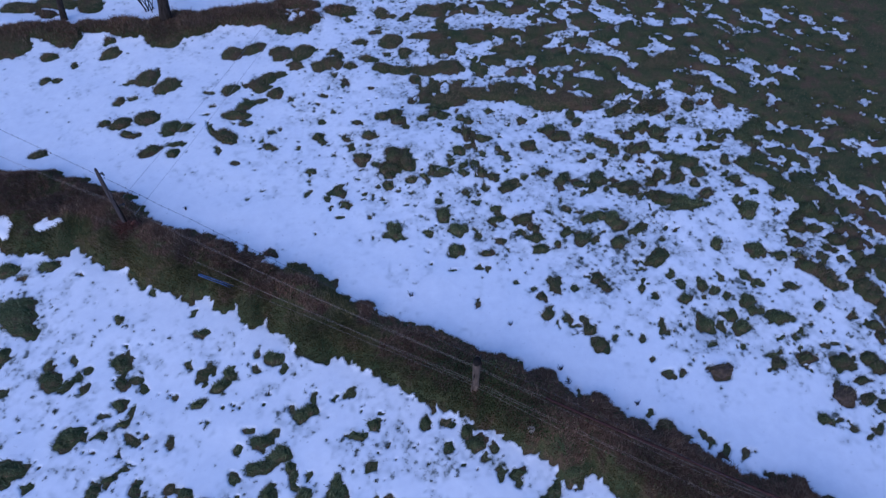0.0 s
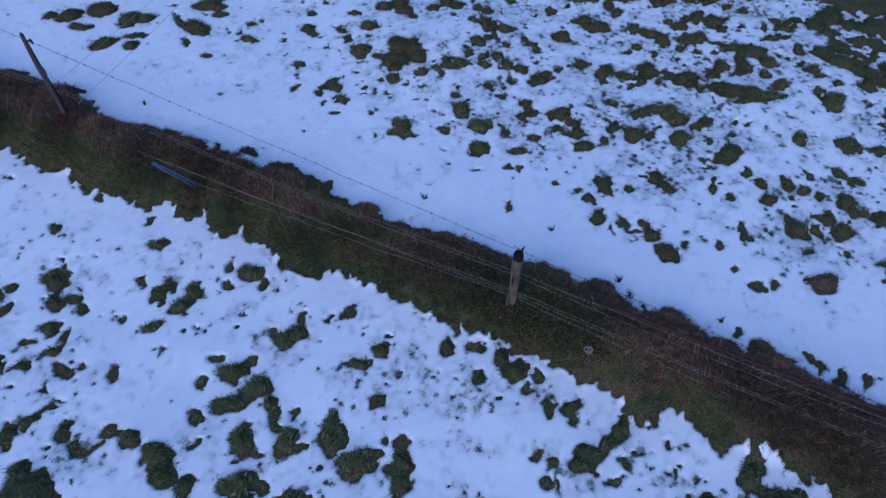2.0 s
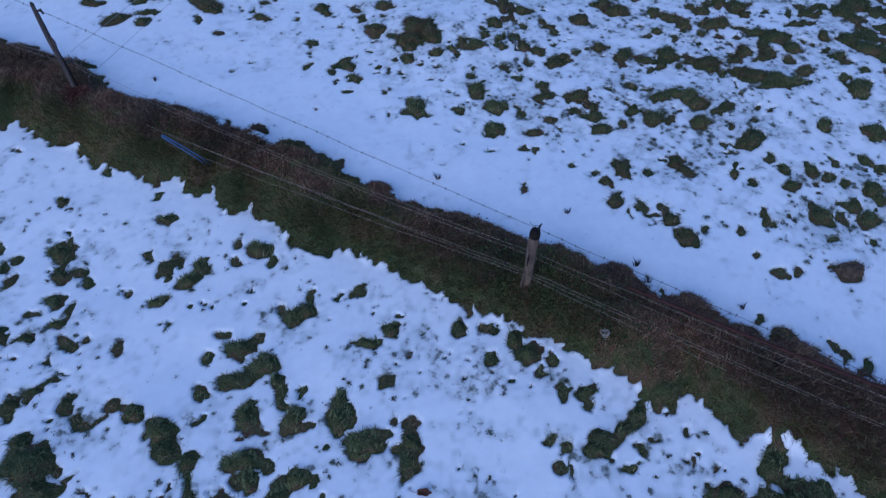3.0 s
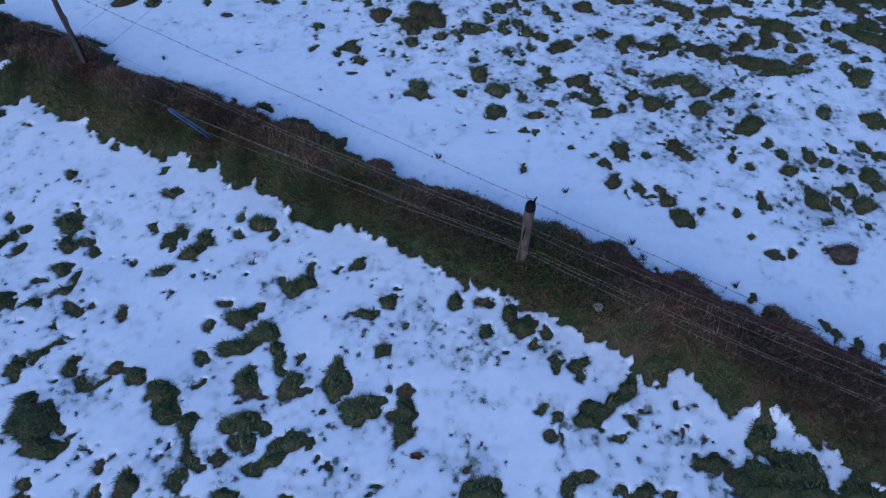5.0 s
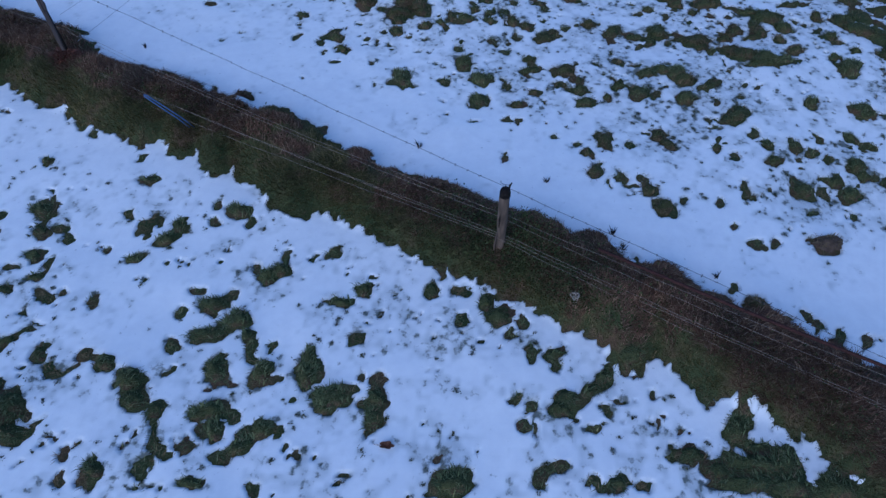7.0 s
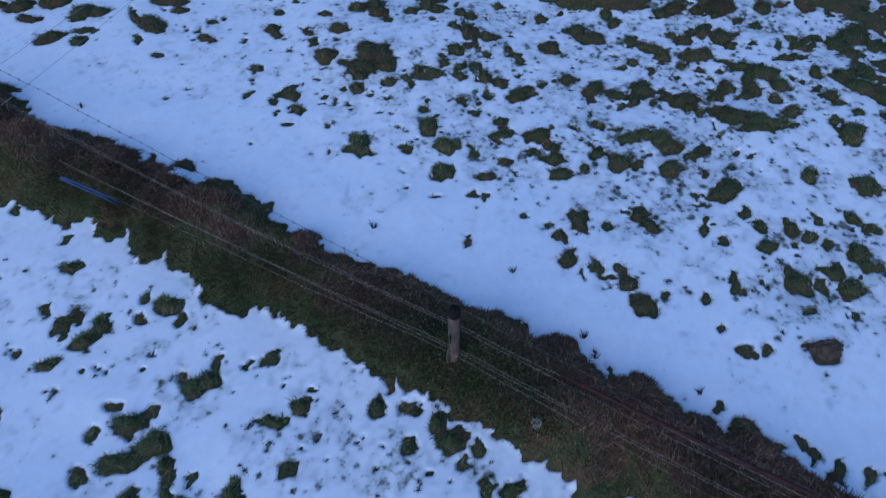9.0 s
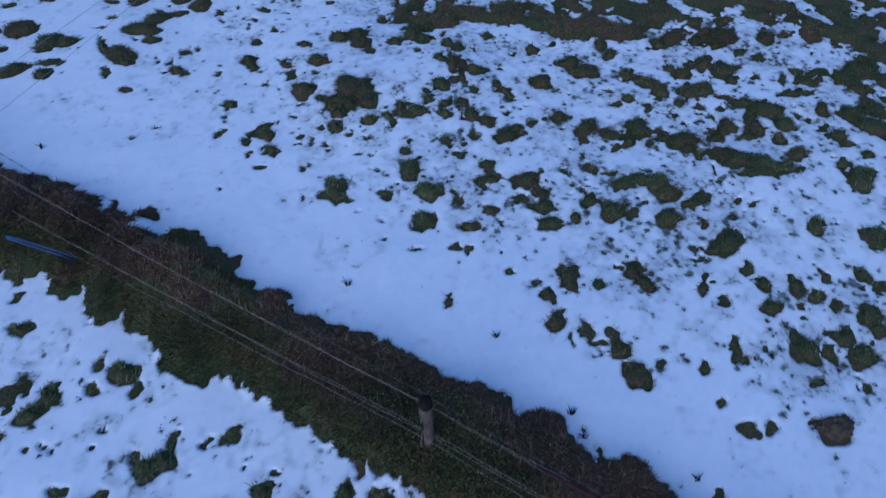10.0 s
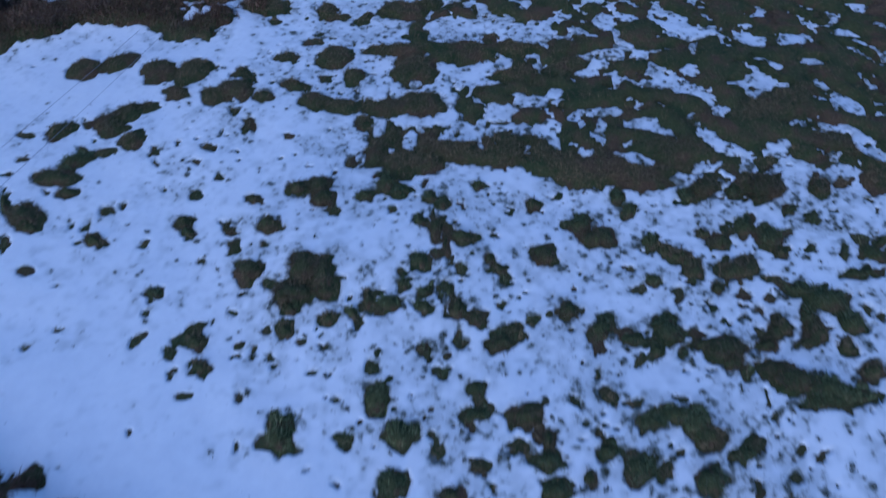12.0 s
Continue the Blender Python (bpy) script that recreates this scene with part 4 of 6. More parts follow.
bare(-2.38, 2.97, 0.10, 0.08, 137)
bare(-2.17, 2.82, 0.13, 0.08, 110)
bare(-2.30, 2.79, 0.07, 0.06, 139)
bare(-2.09, 3.00, 0.09, 0.06, 174)
bare(-1.75, 2.85, 0.12, 0.08, 32)
bare(-1.90, 2.68, 0.15, 0.06, 37)
bare(-2.04, 2.58, 0.09, 0.05, 179)
bare(-1.91, 2.84, 0.06, 0.04, 96)
bare(-2.40, 2.64, 0.09, 0.04, 161)
bare(-2.46, 2.70, 0.04, 0.03, 162)
bare(-1.57, 2.89, 0.05, 0.04, 121)
bare(-2.99, 2.63, 0.04, 0.03, 167)
bare(-3.16, 2.42, 0.12, 0.09, 138)
bare(-3.20, 2.30, 0.10, 0.07, 159)
bare(-3.51, 2.55, 0.08, 0.06, 96)
bare(-3.44, 2.64, 0.06, 0.03, 19)
bare(-4.16, 2.36, 0.09, 0.05, 5)
bare(-4.12, 2.22, 0.10, 0.04, 177)
bare(-2.27, 2.32, 0.12, 0.06, 179)
bare(-1.72, 2.35, 0.06, 0.05, 163)
bare(-3.49, 2.27, 0.06, 0.04, 130)
bare(-0.92, 2.41, 0.04, 0.03, 120)
bare(-3.68, 2.69, 0.07, 0.02, 30)
bare(-2.74, 2.27, 0.05, 0.03, 171)
bare(-2.60, 2.27, 0.05, 0.02, 177)
bare(-1.36, 2.67, 0.05, 0.03, 102)
bare(-3.75, 2.57, 0.04, 0.02, 172)
bare(-3.87, 2.43, 0.03, 0.02, 171)
bare(-4.04, 4.91, 0.06, 0.05, 139)
bare(-5.26, 6.25, 0.11, 0.07, 130)
bare(-4.83, 6.74, 0.08, 0.05, 124)
bare(-6.21, 7.10, 0.05, 0.03, 149)
bare(-3.85, 5.98, 0.12, 0.07, 174)
bare(-2.88, 5.63, 0.10, 0.06, 111)
bare(-2.62, 5.58, 0.15, 0.12, 148)
bare(-2.86, 5.35, 0.08, 0.06, 166)
bare(-2.42, 5.43, 0.10, 0.06, 109)
bare(-3.93, 5.43, 0.07, 0.05, 150)
bare(-5.00, 5.43, 0.17, 0.11, 135)
bare(-4.93, 5.57, 0.07, 0.04, 126)
bare(-5.57, 5.23, 0.11, 0.06, 130)
bare(-5.39, 5.07, 0.09, 0.07, 78)
bare(-5.45, 5.35, 0.07, 0.06, 23)
bare(-5.69, 5.46, 0.09, 0.05, 137)
bare(-4.87, 5.12, 0.13, 0.07, 124)
bare(-4.70, 5.21, 0.11, 0.06, 175)
bare(-4.53, 5.08, 0.10, 0.06, 122)
bare(-5.14, 5.49, 0.07, 0.05, 148)
bare(-3.59, 5.41, 0.09, 0.07, 141)
bare(-3.68, 5.24, 0.09, 0.06, 158)
bare(-3.63, 5.32, 0.10, 0.05, 47)
bare(-3.37, 5.07, 0.13, 0.09, 51)
bare(-3.30, 5.27, 0.13, 0.09, 120)
bare(-4.05, 6.37, 0.07, 0.05, 60)
bare(2.92, 3.31, 0.15, 0.06, 71)
bare(1.83, 3.71, 0.12, 0.08, 14)
bare(2.96, 2.90, 0.16, 0.05, 4)
bare(3.72, 2.73, 0.18, 0.09, 10)
bare(-0.19, 4.48, 0.09, 0.08, 85)
bare(-0.08, 4.71, 0.12, 0.04, 91)
bare(0.11, 4.51, 0.09, 0.07, 6)
bare(0.39, 4.34, 0.13, 0.09, 85)
bare(0.53, 4.18, 0.14, 0.11, 10)
bare(0.12, 4.10, 0.08, 0.07, 87)
bare(0.23, 4.10, 0.03, 0.03, 29)
bare(0.79, 4.15, 0.08, 0.07, 16)
bare(0.67, 3.98, 0.07, 0.06, 38)
bare(0.89, 3.78, 0.09, 0.07, 77)
bare(1.13, 3.77, 0.13, 0.07, 16)
bare(1.10, 3.64, 0.08, 0.05, 79)
bare(1.57, 3.55, 0.11, 0.07, 62)
bare(1.40, 3.40, 0.14, 0.08, 22)
bare(1.18, 3.30, 0.15, 0.09, 26)
bare(1.10, 3.17, 0.12, 0.09, 167)
bare(0.69, 3.27, 0.07, 0.05, 79)
bare(0.83, 3.18, 0.10, 0.06, 70)
bare(0.74, 2.97, 0.07, 0.06, 49)
bare(0.86, 2.97, 0.09, 0.02, 86)
bare(1.55, 3.22, 0.06, 0.05, 50)
bare(1.69, 3.26, 0.04, 0.03, 21)
bare(1.39, 3.00, 0.09, 0.05, 25)
bare(1.49, 3.06, 0.06, 0.03, 8)
bare(2.15, 2.77, 0.09, 0.07, 51)
bare(2.31, 2.78, 0.15, 0.09, 12)
bare(0.09, 2.44, 0.16, 0.12, 5)
bare(0.87, 2.49, 0.09, 0.07, 68)
bare(1.00, 2.57, 0.14, 0.05, 11)
bare(1.15, 2.62, 0.04, 0.03, 11)
bare(1.39, 2.47, 0.10, 0.04, 4)
bare(1.57, 2.50, 0.12, 0.07, 9)
bare(1.78, 2.48, 0.10, 0.04, 4)
bare(2.79, 3.05, 0.16, 0.11, 53)
bare(2.91, 3.17, 0.10, 0.07, 57)
bare(2.45, 3.51, 0.07, 0.05, 60)
bare(2.55, 3.35, 0.09, 0.07, 47)
bare(2.88, 2.73, 0.32, 0.12, 5)
bare(2.54, 2.65, 0.12, 0.08, 173)
bare(3.17, 2.76, 0.17, 0.12, 40)
bare(3.15, 2.57, 0.32, 0.13, 7)
bare(2.79, 2.54, 0.32, 0.10, 4)
bare(3.56, 2.56, 0.29, 0.13, 9)
bare(-0.05, 2.68, 0.05, 0.03, 91)
bare(2.03, 3.40, 0.04, 0.03, 24)
bare(2.24, 3.03, 0.04, 0.03, 22)
bare(2.04, 3.07, 0.08, 0.02, 78)
left_snow(3.00, 3.30, 0.07, 0.05, 156)
left_snow(3.07, 3.14, 0.11, 0.10, 46)
left_snow(3.16, 3.03, 0.12, 0.08, 123)
left_snow(3.42, 2.86, 0.14, 0.09, 63)
left_snow(3.36, 2.68, 0.10, 0.05, 65)
left_snow(3.71, 2.70, 0.04, 0.03, 25)
left_snow(3.76, 2.65, 0.04, 0.03, 45)
left_snow(3.61, 2.71, 0.03, 0.02, 11)
earth_mound(4.35, 5.30, 0.20, 0.12, 13)
earth_mound(4.29, 5.16, 0.10, 0.06, 14)
bare(3.06, 4.59, 0.06, 0.03, 36)
bare(1.96, 5.14, 0.03, 0.03, 29)
bare(2.09, 4.92, 0.08, 0.05, 113)
bare(-6.96, 6.29, 0.38, 0.26, 138)
bare(-6.70, 6.01, 0.20, 0.12, 166)
bare(-6.87, 6.51, 0.15, 0.10, 13)
bare(-6.78, 7.26, 0.18, 0.10, 9)
bare(-7.50, 7.17, 0.19, 0.14, 13)
bare(-7.15, 7.03, 0.07, 0.06, 153)
left_snow(-7.81, 7.95, 0.20, 0.14, 140)
left_snow(-6.98, 7.99, 0.23, 0.09, 5)
bare(-6.89, 5.55, 0.14, 0.13, 162)
bare(-5.97, 5.17, 0.19, 0.14, 141)
bare(-6.12, 5.40, 0.10, 0.07, 135)
bare(-5.69, 5.10, 0.14, 0.07, 47)
bare(-6.67, 4.94, 0.09, 0.07, 178)
bare(-5.43, 4.14, 0.13, 0.09, 178)
bare(-5.32, 4.28, 0.16, 0.11, 6)
bare(-6.04, 3.79, 0.28, 0.12, 2)
bare(-6.06, 3.61, 0.11, 0.07, 143)
bare(-5.66, 3.58, 0.10, 0.06, 23)
bare(-10.31, 13.46, 0.50, 0.36, 131)
bare(-8.72, 13.67, 0.22, 0.12, 118)
bare(-6.55, 13.83, 0.42, 0.30, 176)
bare(-9.05, 13.12, 0.20, 0.17, 153)
bare(-7.70, 13.29, 0.24, 0.18, 44)
bare(-7.86, 13.74, 0.13, 0.12, 25)
bare(-8.37, 12.85, 0.14, 0.07, 118)
bare(-8.82, 12.30, 0.11, 0.10, 88)
bare(-8.57, 12.31, 0.09, 0.07, 131)
bare(-6.56, 12.40, 0.28, 0.25, 92)
bare(-6.88, 12.25, 0.14, 0.08, 8)
bare(-6.06, 12.10, 0.30, 0.24, 49)
bare(-6.95, 11.57, 0.15, 0.12, 51)
bare(-6.70, 11.67, 0.09, 0.07, 158)
bare(-6.66, 10.86, 0.24, 0.17, 42)
bare(-6.16, 11.01, 0.24, 0.21, 155)
bare(-7.00, 10.86, 0.11, 0.10, 125)
bare(-6.38, 10.51, 0.22, 0.11, 162)
bare(-5.55, 10.68, 0.22, 0.19, 59)
bare(-5.30, 10.68, 0.19, 0.12, 47)
bare(-5.79, 10.01, 0.24, 0.15, 54)
bare(-5.33, 10.18, 0.21, 0.07, 8)
bare(-5.35, 9.94, 0.11, 0.09, 87)
bare(-8.05, 9.98, 0.17, 0.09, 34)
left_snow(7.09, 12.96, 0.28, 0.22, 49)
left_snow(7.59, 12.96, 0.20, 0.14, 40)
left_snow(7.18, 12.26, 0.31, 0.10, 173)
left_snow(8.17, 11.59, 0.24, 0.14, 41)
left_snow(7.20, 10.16, 0.21, 0.07, 160)
left_snow(8.43, 10.48, 0.21, 0.09, 167)
left_snow(9.08, 10.25, 0.32, 0.13, 165)
left_snow(8.44, 9.91, 0.29, 0.11, 136)
left_snow(6.78, 10.21, 0.37, 0.08, 109)
left_snow(6.64, 10.52, 0.15, 0.10, 2)
left_snow(9.58, 11.22, 0.28, 0.11, 175)
left_snow(8.26, 13.23, 0.18, 0.07, 104)
left_snow(9.00, 14.97, 0.45, 0.19, 118)
left_snow(9.86, 14.81, 0.25, 0.13, 174)
left_snow(8.05, 14.79, 0.43, 0.26, 43)
left_snow(9.79, 14.09, 0.17, 0.10, 46)
left_snow(7.34, 9.80, 0.29, 0.11, 35)
left_snow(6.07, 10.18, 0.25, 0.20, 120)
earth_mound(6.12, 4.93, 0.20, 0.14, 40)
bare(6.49, 4.87, 0.13, 0.07, 18)
bare(6.71, 4.76, 0.14, 0.10, 178)
bare(5.71, 4.54, 0.12, 0.08, 163)
bare(5.92, 4.53, 0.07, 0.05, 24)
bare(6.03, 4.39, 0.07, 0.04, 27)
bare(6.42, 4.40, 0.12, 0.07, 27)
bare(6.22, 4.26, 0.07, 0.04, 27)
left_snow(2.02, 4.95, 0.07, 0.03, 158)
left_snow(3.12, 4.41, 0.08, 0.04, 154)
left_snow(3.70, 4.14, 0.08, 0.04, 154)
left_snow(4.15, 3.83, 0.19, 0.07, 158)
left_snow(-3.54, 7.59, 0.12, 0.06, 102)
left_snow(-3.24, 7.54, 0.11, 0.06, 91)
left_snow(-2.86, 7.26, 0.18, 0.11, 9)
bare(3.29, 4.39, 0.13, 0.09, 28)
bare(3.57, 4.26, 0.12, 0.04, 171)
bare(3.80, 4.27, 0.06, 0.05, 178)
bare(3.85, 4.17, 0.07, 0.05, 77)
bare(4.07, 4.05, 0.08, 0.05, 48)
bare(4.37, 4.00, 0.10, 0.04, 29)
OPEN = np.maximum(OPEN, fine + (spots - (0.88 + 0.12 * far_side - (0.41 - 0.20 * far_side) * eased(thaw, -3.0, 1.4))) * 0.8 - np.maximum(streak - 0.55, 0) * 3)

# Torn edges: crumbs of turf show round each patch.
near = np.exp(np.minimum(OPEN, 0) / 0.06) * np.maximum(eased(above, 0.10, 0.35), eased(below, -0.25, -0.1))
crumbs = 0.5 * lumps(GX, GY, 0.075, 44) + 0.3 * lumps(GX, GY, 0.045, 45) + 0.2 * lumps(GX, GY, 0.16, 46)
OPEN = np.maximum(OPEN, fine + (crumbs - (1.02 - 0.37 * near - 0.08 * eased(thaw, -4.0, 0.5))) * 0.4)


def open_at(x, y):
    i = np.clip(np.searchsorted(XS, x), 0, len(XS) - 1)
    j = np.clip(np.searchsorted(YS, y), 0, len(YS) - 1)
    return OPEN[j, i]


def lifted(inside):
    """Tussocks swell up to the height of the snow round them and over it."""
    return 0.085 * eased(inside, -0.006, 0.11)


# ---- meshes ----
def grid_mesh(name, zs, keep, cols, rows, material, **attributes):
    """A sheet over the grid of cols and rows, of the faces that keep tells."""
    xx, yy = np.meshgrid(cols, rows)
    ids = np.arange(xx.size).reshape(xx.shape)
    quads = np.stack([ids[:-1, :-1], ids[:-1, 1:], ids[1:, 1:], ids[1:, :-1]], -1)[keep].reshape(-1, 4)
    used, flat = np.unique(quads, return_inverse=True)
    mesh = bpy.data.meshes.new(name)
    mesh.vertices.add(len(used))
    mesh.vertices.foreach_set("co", np.stack([xx.ravel()[used], yy.ravel()[used], zs.ravel()[used]], -1).ravel())
    mesh.loops.add(flat.size)
    mesh.loops.foreach_set("vertex_index", flat.ravel().astype(np.int32))
    mesh.polygons.add(len(quads))
    mesh.polygons.foreach_set("loop_start", np.arange(0, flat.size, 4, dtype=np.int32))
    mesh.update(calc_edges=True)
    mesh.polygons.foreach_set("use_smooth", np.ones(len(quads), bool))
    for key, values in attributes.items():
        mesh.attributes.new(key, "FLOAT", "POINT").data.foreach_set("value", values.ravel()[used].astype(np.float32))
    mesh.materials.append(material)
    return mesh


COARSE = 3
gx, gy = XS[::COARSE], YS[::COARSE]
gxx, gyy = np.meshgrid(gx, gy)
swell = lifted(OPEN[::COARSE, ::COARSE])
ground = new("ground", grid_mesh("ground", land(gxx, gyy) + swell, np.ones((len(gy) - 1, len(gx) - 1), bool), gx, gy, TURF))
tagged(ground, "dark matted winter turf on a gentle hillside", "ground", kind="structure")

depth = np.where(OPEN < 0, 0.017 * (1 - np.exp(OPEN / 0.004)), -1.6 * OPEN)
uneven = 0.022 * (lumps(GX, GY, 0.9, 61) - 0.5) + (fine == 0) * (0.005 * (lumps(GX, GY, 0.25, 62) - 0.5) + 0.001 * (lumps(GX, GY, 0.08, 63) - 0.5))
snow_z = land(GX, GY) + depth + np.where(OPEN < 0.02, uneven + 0.008, 0)
grey = 0.30 * lumps(GX, GY, 0.21, 64) + 0.26 * lumps(GX, GY, 0.10, 67) + 0.24 * lumps(GX, GY, 0.055, 65) + 0.20 * clump
smudge = eased(grey + (0.16 + 0.07 * (above > 0)) * np.clip(speckled, 0, 1) + 0.08 * np.exp(np.minimum(OPEN, 0) / 0.08), 0.60, 0.95)
# Single tips of grass come through the snow, thicker in some places than in others.
rng = np.random.default_rng(7)
n = 110000
tx, ty = rng.uniform(-10.1, 10.1, n), rng.uniform(1.4, 16.0, n)
above_t = 0.87 * (ty - np.interp(tx, UPPER_X, UPPER_Y))
below_t = 0.87 * (np.interp(tx, LOWER_X, LOWER_Y) - ty)
odds = np.where(above_t > 0, 0.03 + 0.97 * eased(above_t, 0.6, 2.4) * (0.14 + 0.86 * eased(tx + 0.35 * ty, -0.5, 4.0) + 1.1 * eased(tx + 0.35 * ty, 2.5, 6.0)), eased(below_t, 0.05, 0.4))
odds = odds * (0.006 + 0.24 * eased(lumps(tx, ty, 0.6, 23), 0.3, 0.95) * eased(lumps(tx, ty, 0.22, 28), 0.3, 0.9) + 0.16 * np.exp(open_at(tx, ty) / 0.07))
ok = (rng.uniform(0, 1, n) < 0.35 * odds * (0.35 + 1.3 * eased(lumps(tx, ty, 0.16, 29), 0.35, 0.75))) & (open_at(tx, ty) < -0.010)
tx, ty = tx[ok], ty[ok]
each = (8 + 44 * rng.beta(1.0, 3.2, len(tx))).astype(int)
size = 0.0026 * np.sqrt(each) * rng.uniform(0.7, 1.4, len(tx))
veil = np.zeros_like(GX)
ti, tj = np.searchsorted(XS, tx), np.searchsorted(YS, ty)
for dj in range(-3, 4):
    for di in range(-3, 4):
        gap = np.hypot(XS[ti + di] - tx, YS[tj + dj] - ty)
        np.add.at(veil, (tj + dj, ti + di), 0.7 * np.exp(-((gap / (size * 1.6 + 0.006)) ** 2)) + 0.17 * np.exp(-((gap / 0.045) ** 2)))
thin = np.clip((0.50 + 0.12 * (below > 0) + 0.04 * eased(GX + 0.35 * GY, 2.0, 6.0)) * smudge + 0.5 * eased(OPEN, -0.022, 0.006) + veil, 0, 1) * (OPEN < 0.02)
snowy = np.minimum(np.minimum(OPEN[:-1, :-1], OPEN[1:, :-1]), np.minimum(OPEN[:-1, 1:], OPEN[1:, 1:])) < 0.012
snow = new("snow", grid_mesh("snow", snow_z, snowy, XS, YS, SNOW, thin=thin))
tagged(snow, "thin melting snow with many thawed holes over the meadow", "snow", kind="stuff")


def blades_mesh(name, roots, length, width, lean, towards, material):
    """Grass: a bent tapering blade at each root. lean: how flat each one lies, from 0 to 1; towards: its heading in radians."""
    count = len(roots)
    mesh = bpy.data.meshes.new(name)
    ahead = np.stack([np.cos(towards), np.sin(towards), 0 * towards], -1)
    side = np.stack([-np.sin(towards), np.cos(towards), 0 * towards], -1) * (width / 2)[:, None]
    up = np.array([0, 0, 1.0])
    mid = roots + ahead * (length * lean * 0.42)[:, None] + up * (length * (1 - 0.55 * lean) * 0.55)[:, None]
    tip = roots + ahead * (length * lean * 0.95)[:, None] + up * (length * (1 - 0.85 * lean) * 0.9)[:, None]
    verts = np.stack([roots - side, roots + side, mid + side * 0.8, mid - side * 0.8, tip], 1).reshape(-1, 3)
    first = np.arange(count)[:, None] * 5
    loops = np.concatenate([first + [0, 1, 2, 3], first + [3, 2, 4]], 1).astype(np.int32)
    starts = (np.arange(count)[:, None] * 7 + [0, 4]).astype(np.int32)
    mesh.vertices.add(len(verts))
    mesh.vertices.foreach_set("co", verts.ravel())
    mesh.loops.add(loops.size)
    mesh.loops.foreach_set("vertex_index", loops.ravel())
    mesh.polygons.add(2 * count)
    mesh.polygons.foreach_set("loop_start", starts.ravel())
    mesh.update(calc_edges=True)
    mesh.materials.append(material)
    return mesh


def rooted(x, y, sink=0.01):
    return np.stack([x, y, land(x, y) + lifted(open_at(x, y)) - sink], -1)


def grass_on(name, x, y, material, long=(0.04, 0.11), wide=(0.004, 0.009), flat=(0.35, 0.95), comb=None):
    n = len(x)
    heading = rng.uniform(0, 2 * math.pi, n)
    if comb is not None:
        heading = comb + rng.normal(0, 0.9, n)
    return blades_mesh(name, rooted(x, y), rng.uniform(*long, n), rng.uniform(*wide, n), rng.uniform(*flat, n), heading, material)


def spread_in(x, y, half_long, half_wide, turn, per_m2):
    n = max(6, int(per_m2 * math.pi * half_long * half_wide))
    r, a = np.sqrt(rng.uniform(0, 1.1, n)), rng.uniform(0, 2 * math.pi, n)
    u, v = r * np.cos(a) * half_long, r * np.sin(a) * half_wide
    c, s = math.cos(radians(turn)), math.sin(radians(turn))
    px, py = x + u * c - v * s, y + u * s + v * c
    ok = open_at(px, py) > 0.004
    return px[ok], py[ok]


def turf_mesh(q, at):
    """The low cushion of roots and soil under a tuft."""
    x, y, half_long, half_wide, turn = q
    c, s = math.cos(radians(turn)), math.sin(radians(turn))
    rings, sides = (0.0, 0.35, 0.65, 0.88, 1.0), 18
    a = np.arange(sides) * 2 * math.pi / sides
    verts, faces = [], []
    for r in rings:
        wob = 1 + 0.18 * (lumps(x + 2 * np.cos(a), y + 2 * np.sin(a), 0.7, 91) - 0.5)
        u, v = 0.92 * r * wob * half_long * np.cos(a), 0.92 * r * wob * half_wide * np.sin(a)
        px, py = x + u * c - v * s, y + u * s + v * c
        pz = land(px, py) + lifted(open_at(px, py)) + 0.022 * (1 - r * r) + 0.012 * (lumps(px, py, 0.07, 92) - 0.5) - (0.03 if r == 1.0 else 0.0)
        verts += [(p - at.x, w - at.y, z - at.z) for p, w, z in zip(px, py, pz)]
    for k in range(len(rings) - 1):
        for j in range(sides):
            m = (j + 1) % sides
            quad = (k * sides + j, (k + 1) * sides + j, (k + 1) * sides + m, k * sides + m)
            faces.append(quad if k else (0, quad[1], quad[2]))
    mesh = bpy.data.meshes.new("turf")
    mesh.from_pydata(verts, [], faces)
    mesh.materials.append(TURF)
    for f in mesh.polygons:
        f.use_smooth = True
    return mesh


spread, heading = np.repeat(size, each), np.repeat(rng.uniform(0, 6.28, len(tx)), each)
m = int(each.sum())
stretch = rng.normal(0, 1, m) * 1.3 * spread
bx = np.repeat(tx, each) + stretch * np.cos(heading) + rng.normal(0, 0.6, m) * spread
by = np.repeat(ty, each) + stretch * np.sin(heading) + rng.normal(0, 0.6, m) * spread
bz = snow_z[np.clip(np.searchsorted(YS, by), 0, len(YS) - 1), np.clip(np.searchsorted(XS, bx), 0, len(XS) - 1)]
tips = blades_mesh("grass_tips", np.stack([bx, by, bz - 0.006], -1), rng.uniform(0.009, 0.028, m), rng.uniform(0.012, 0.023, m), rng.uniform(0.5, 1.0, m), heading + rng.normal(0, 1.4, m), TIPS)
tagged(new("grass_tips", tips), "dark tips of grass poking through the snow", "grass", kind="stuff")

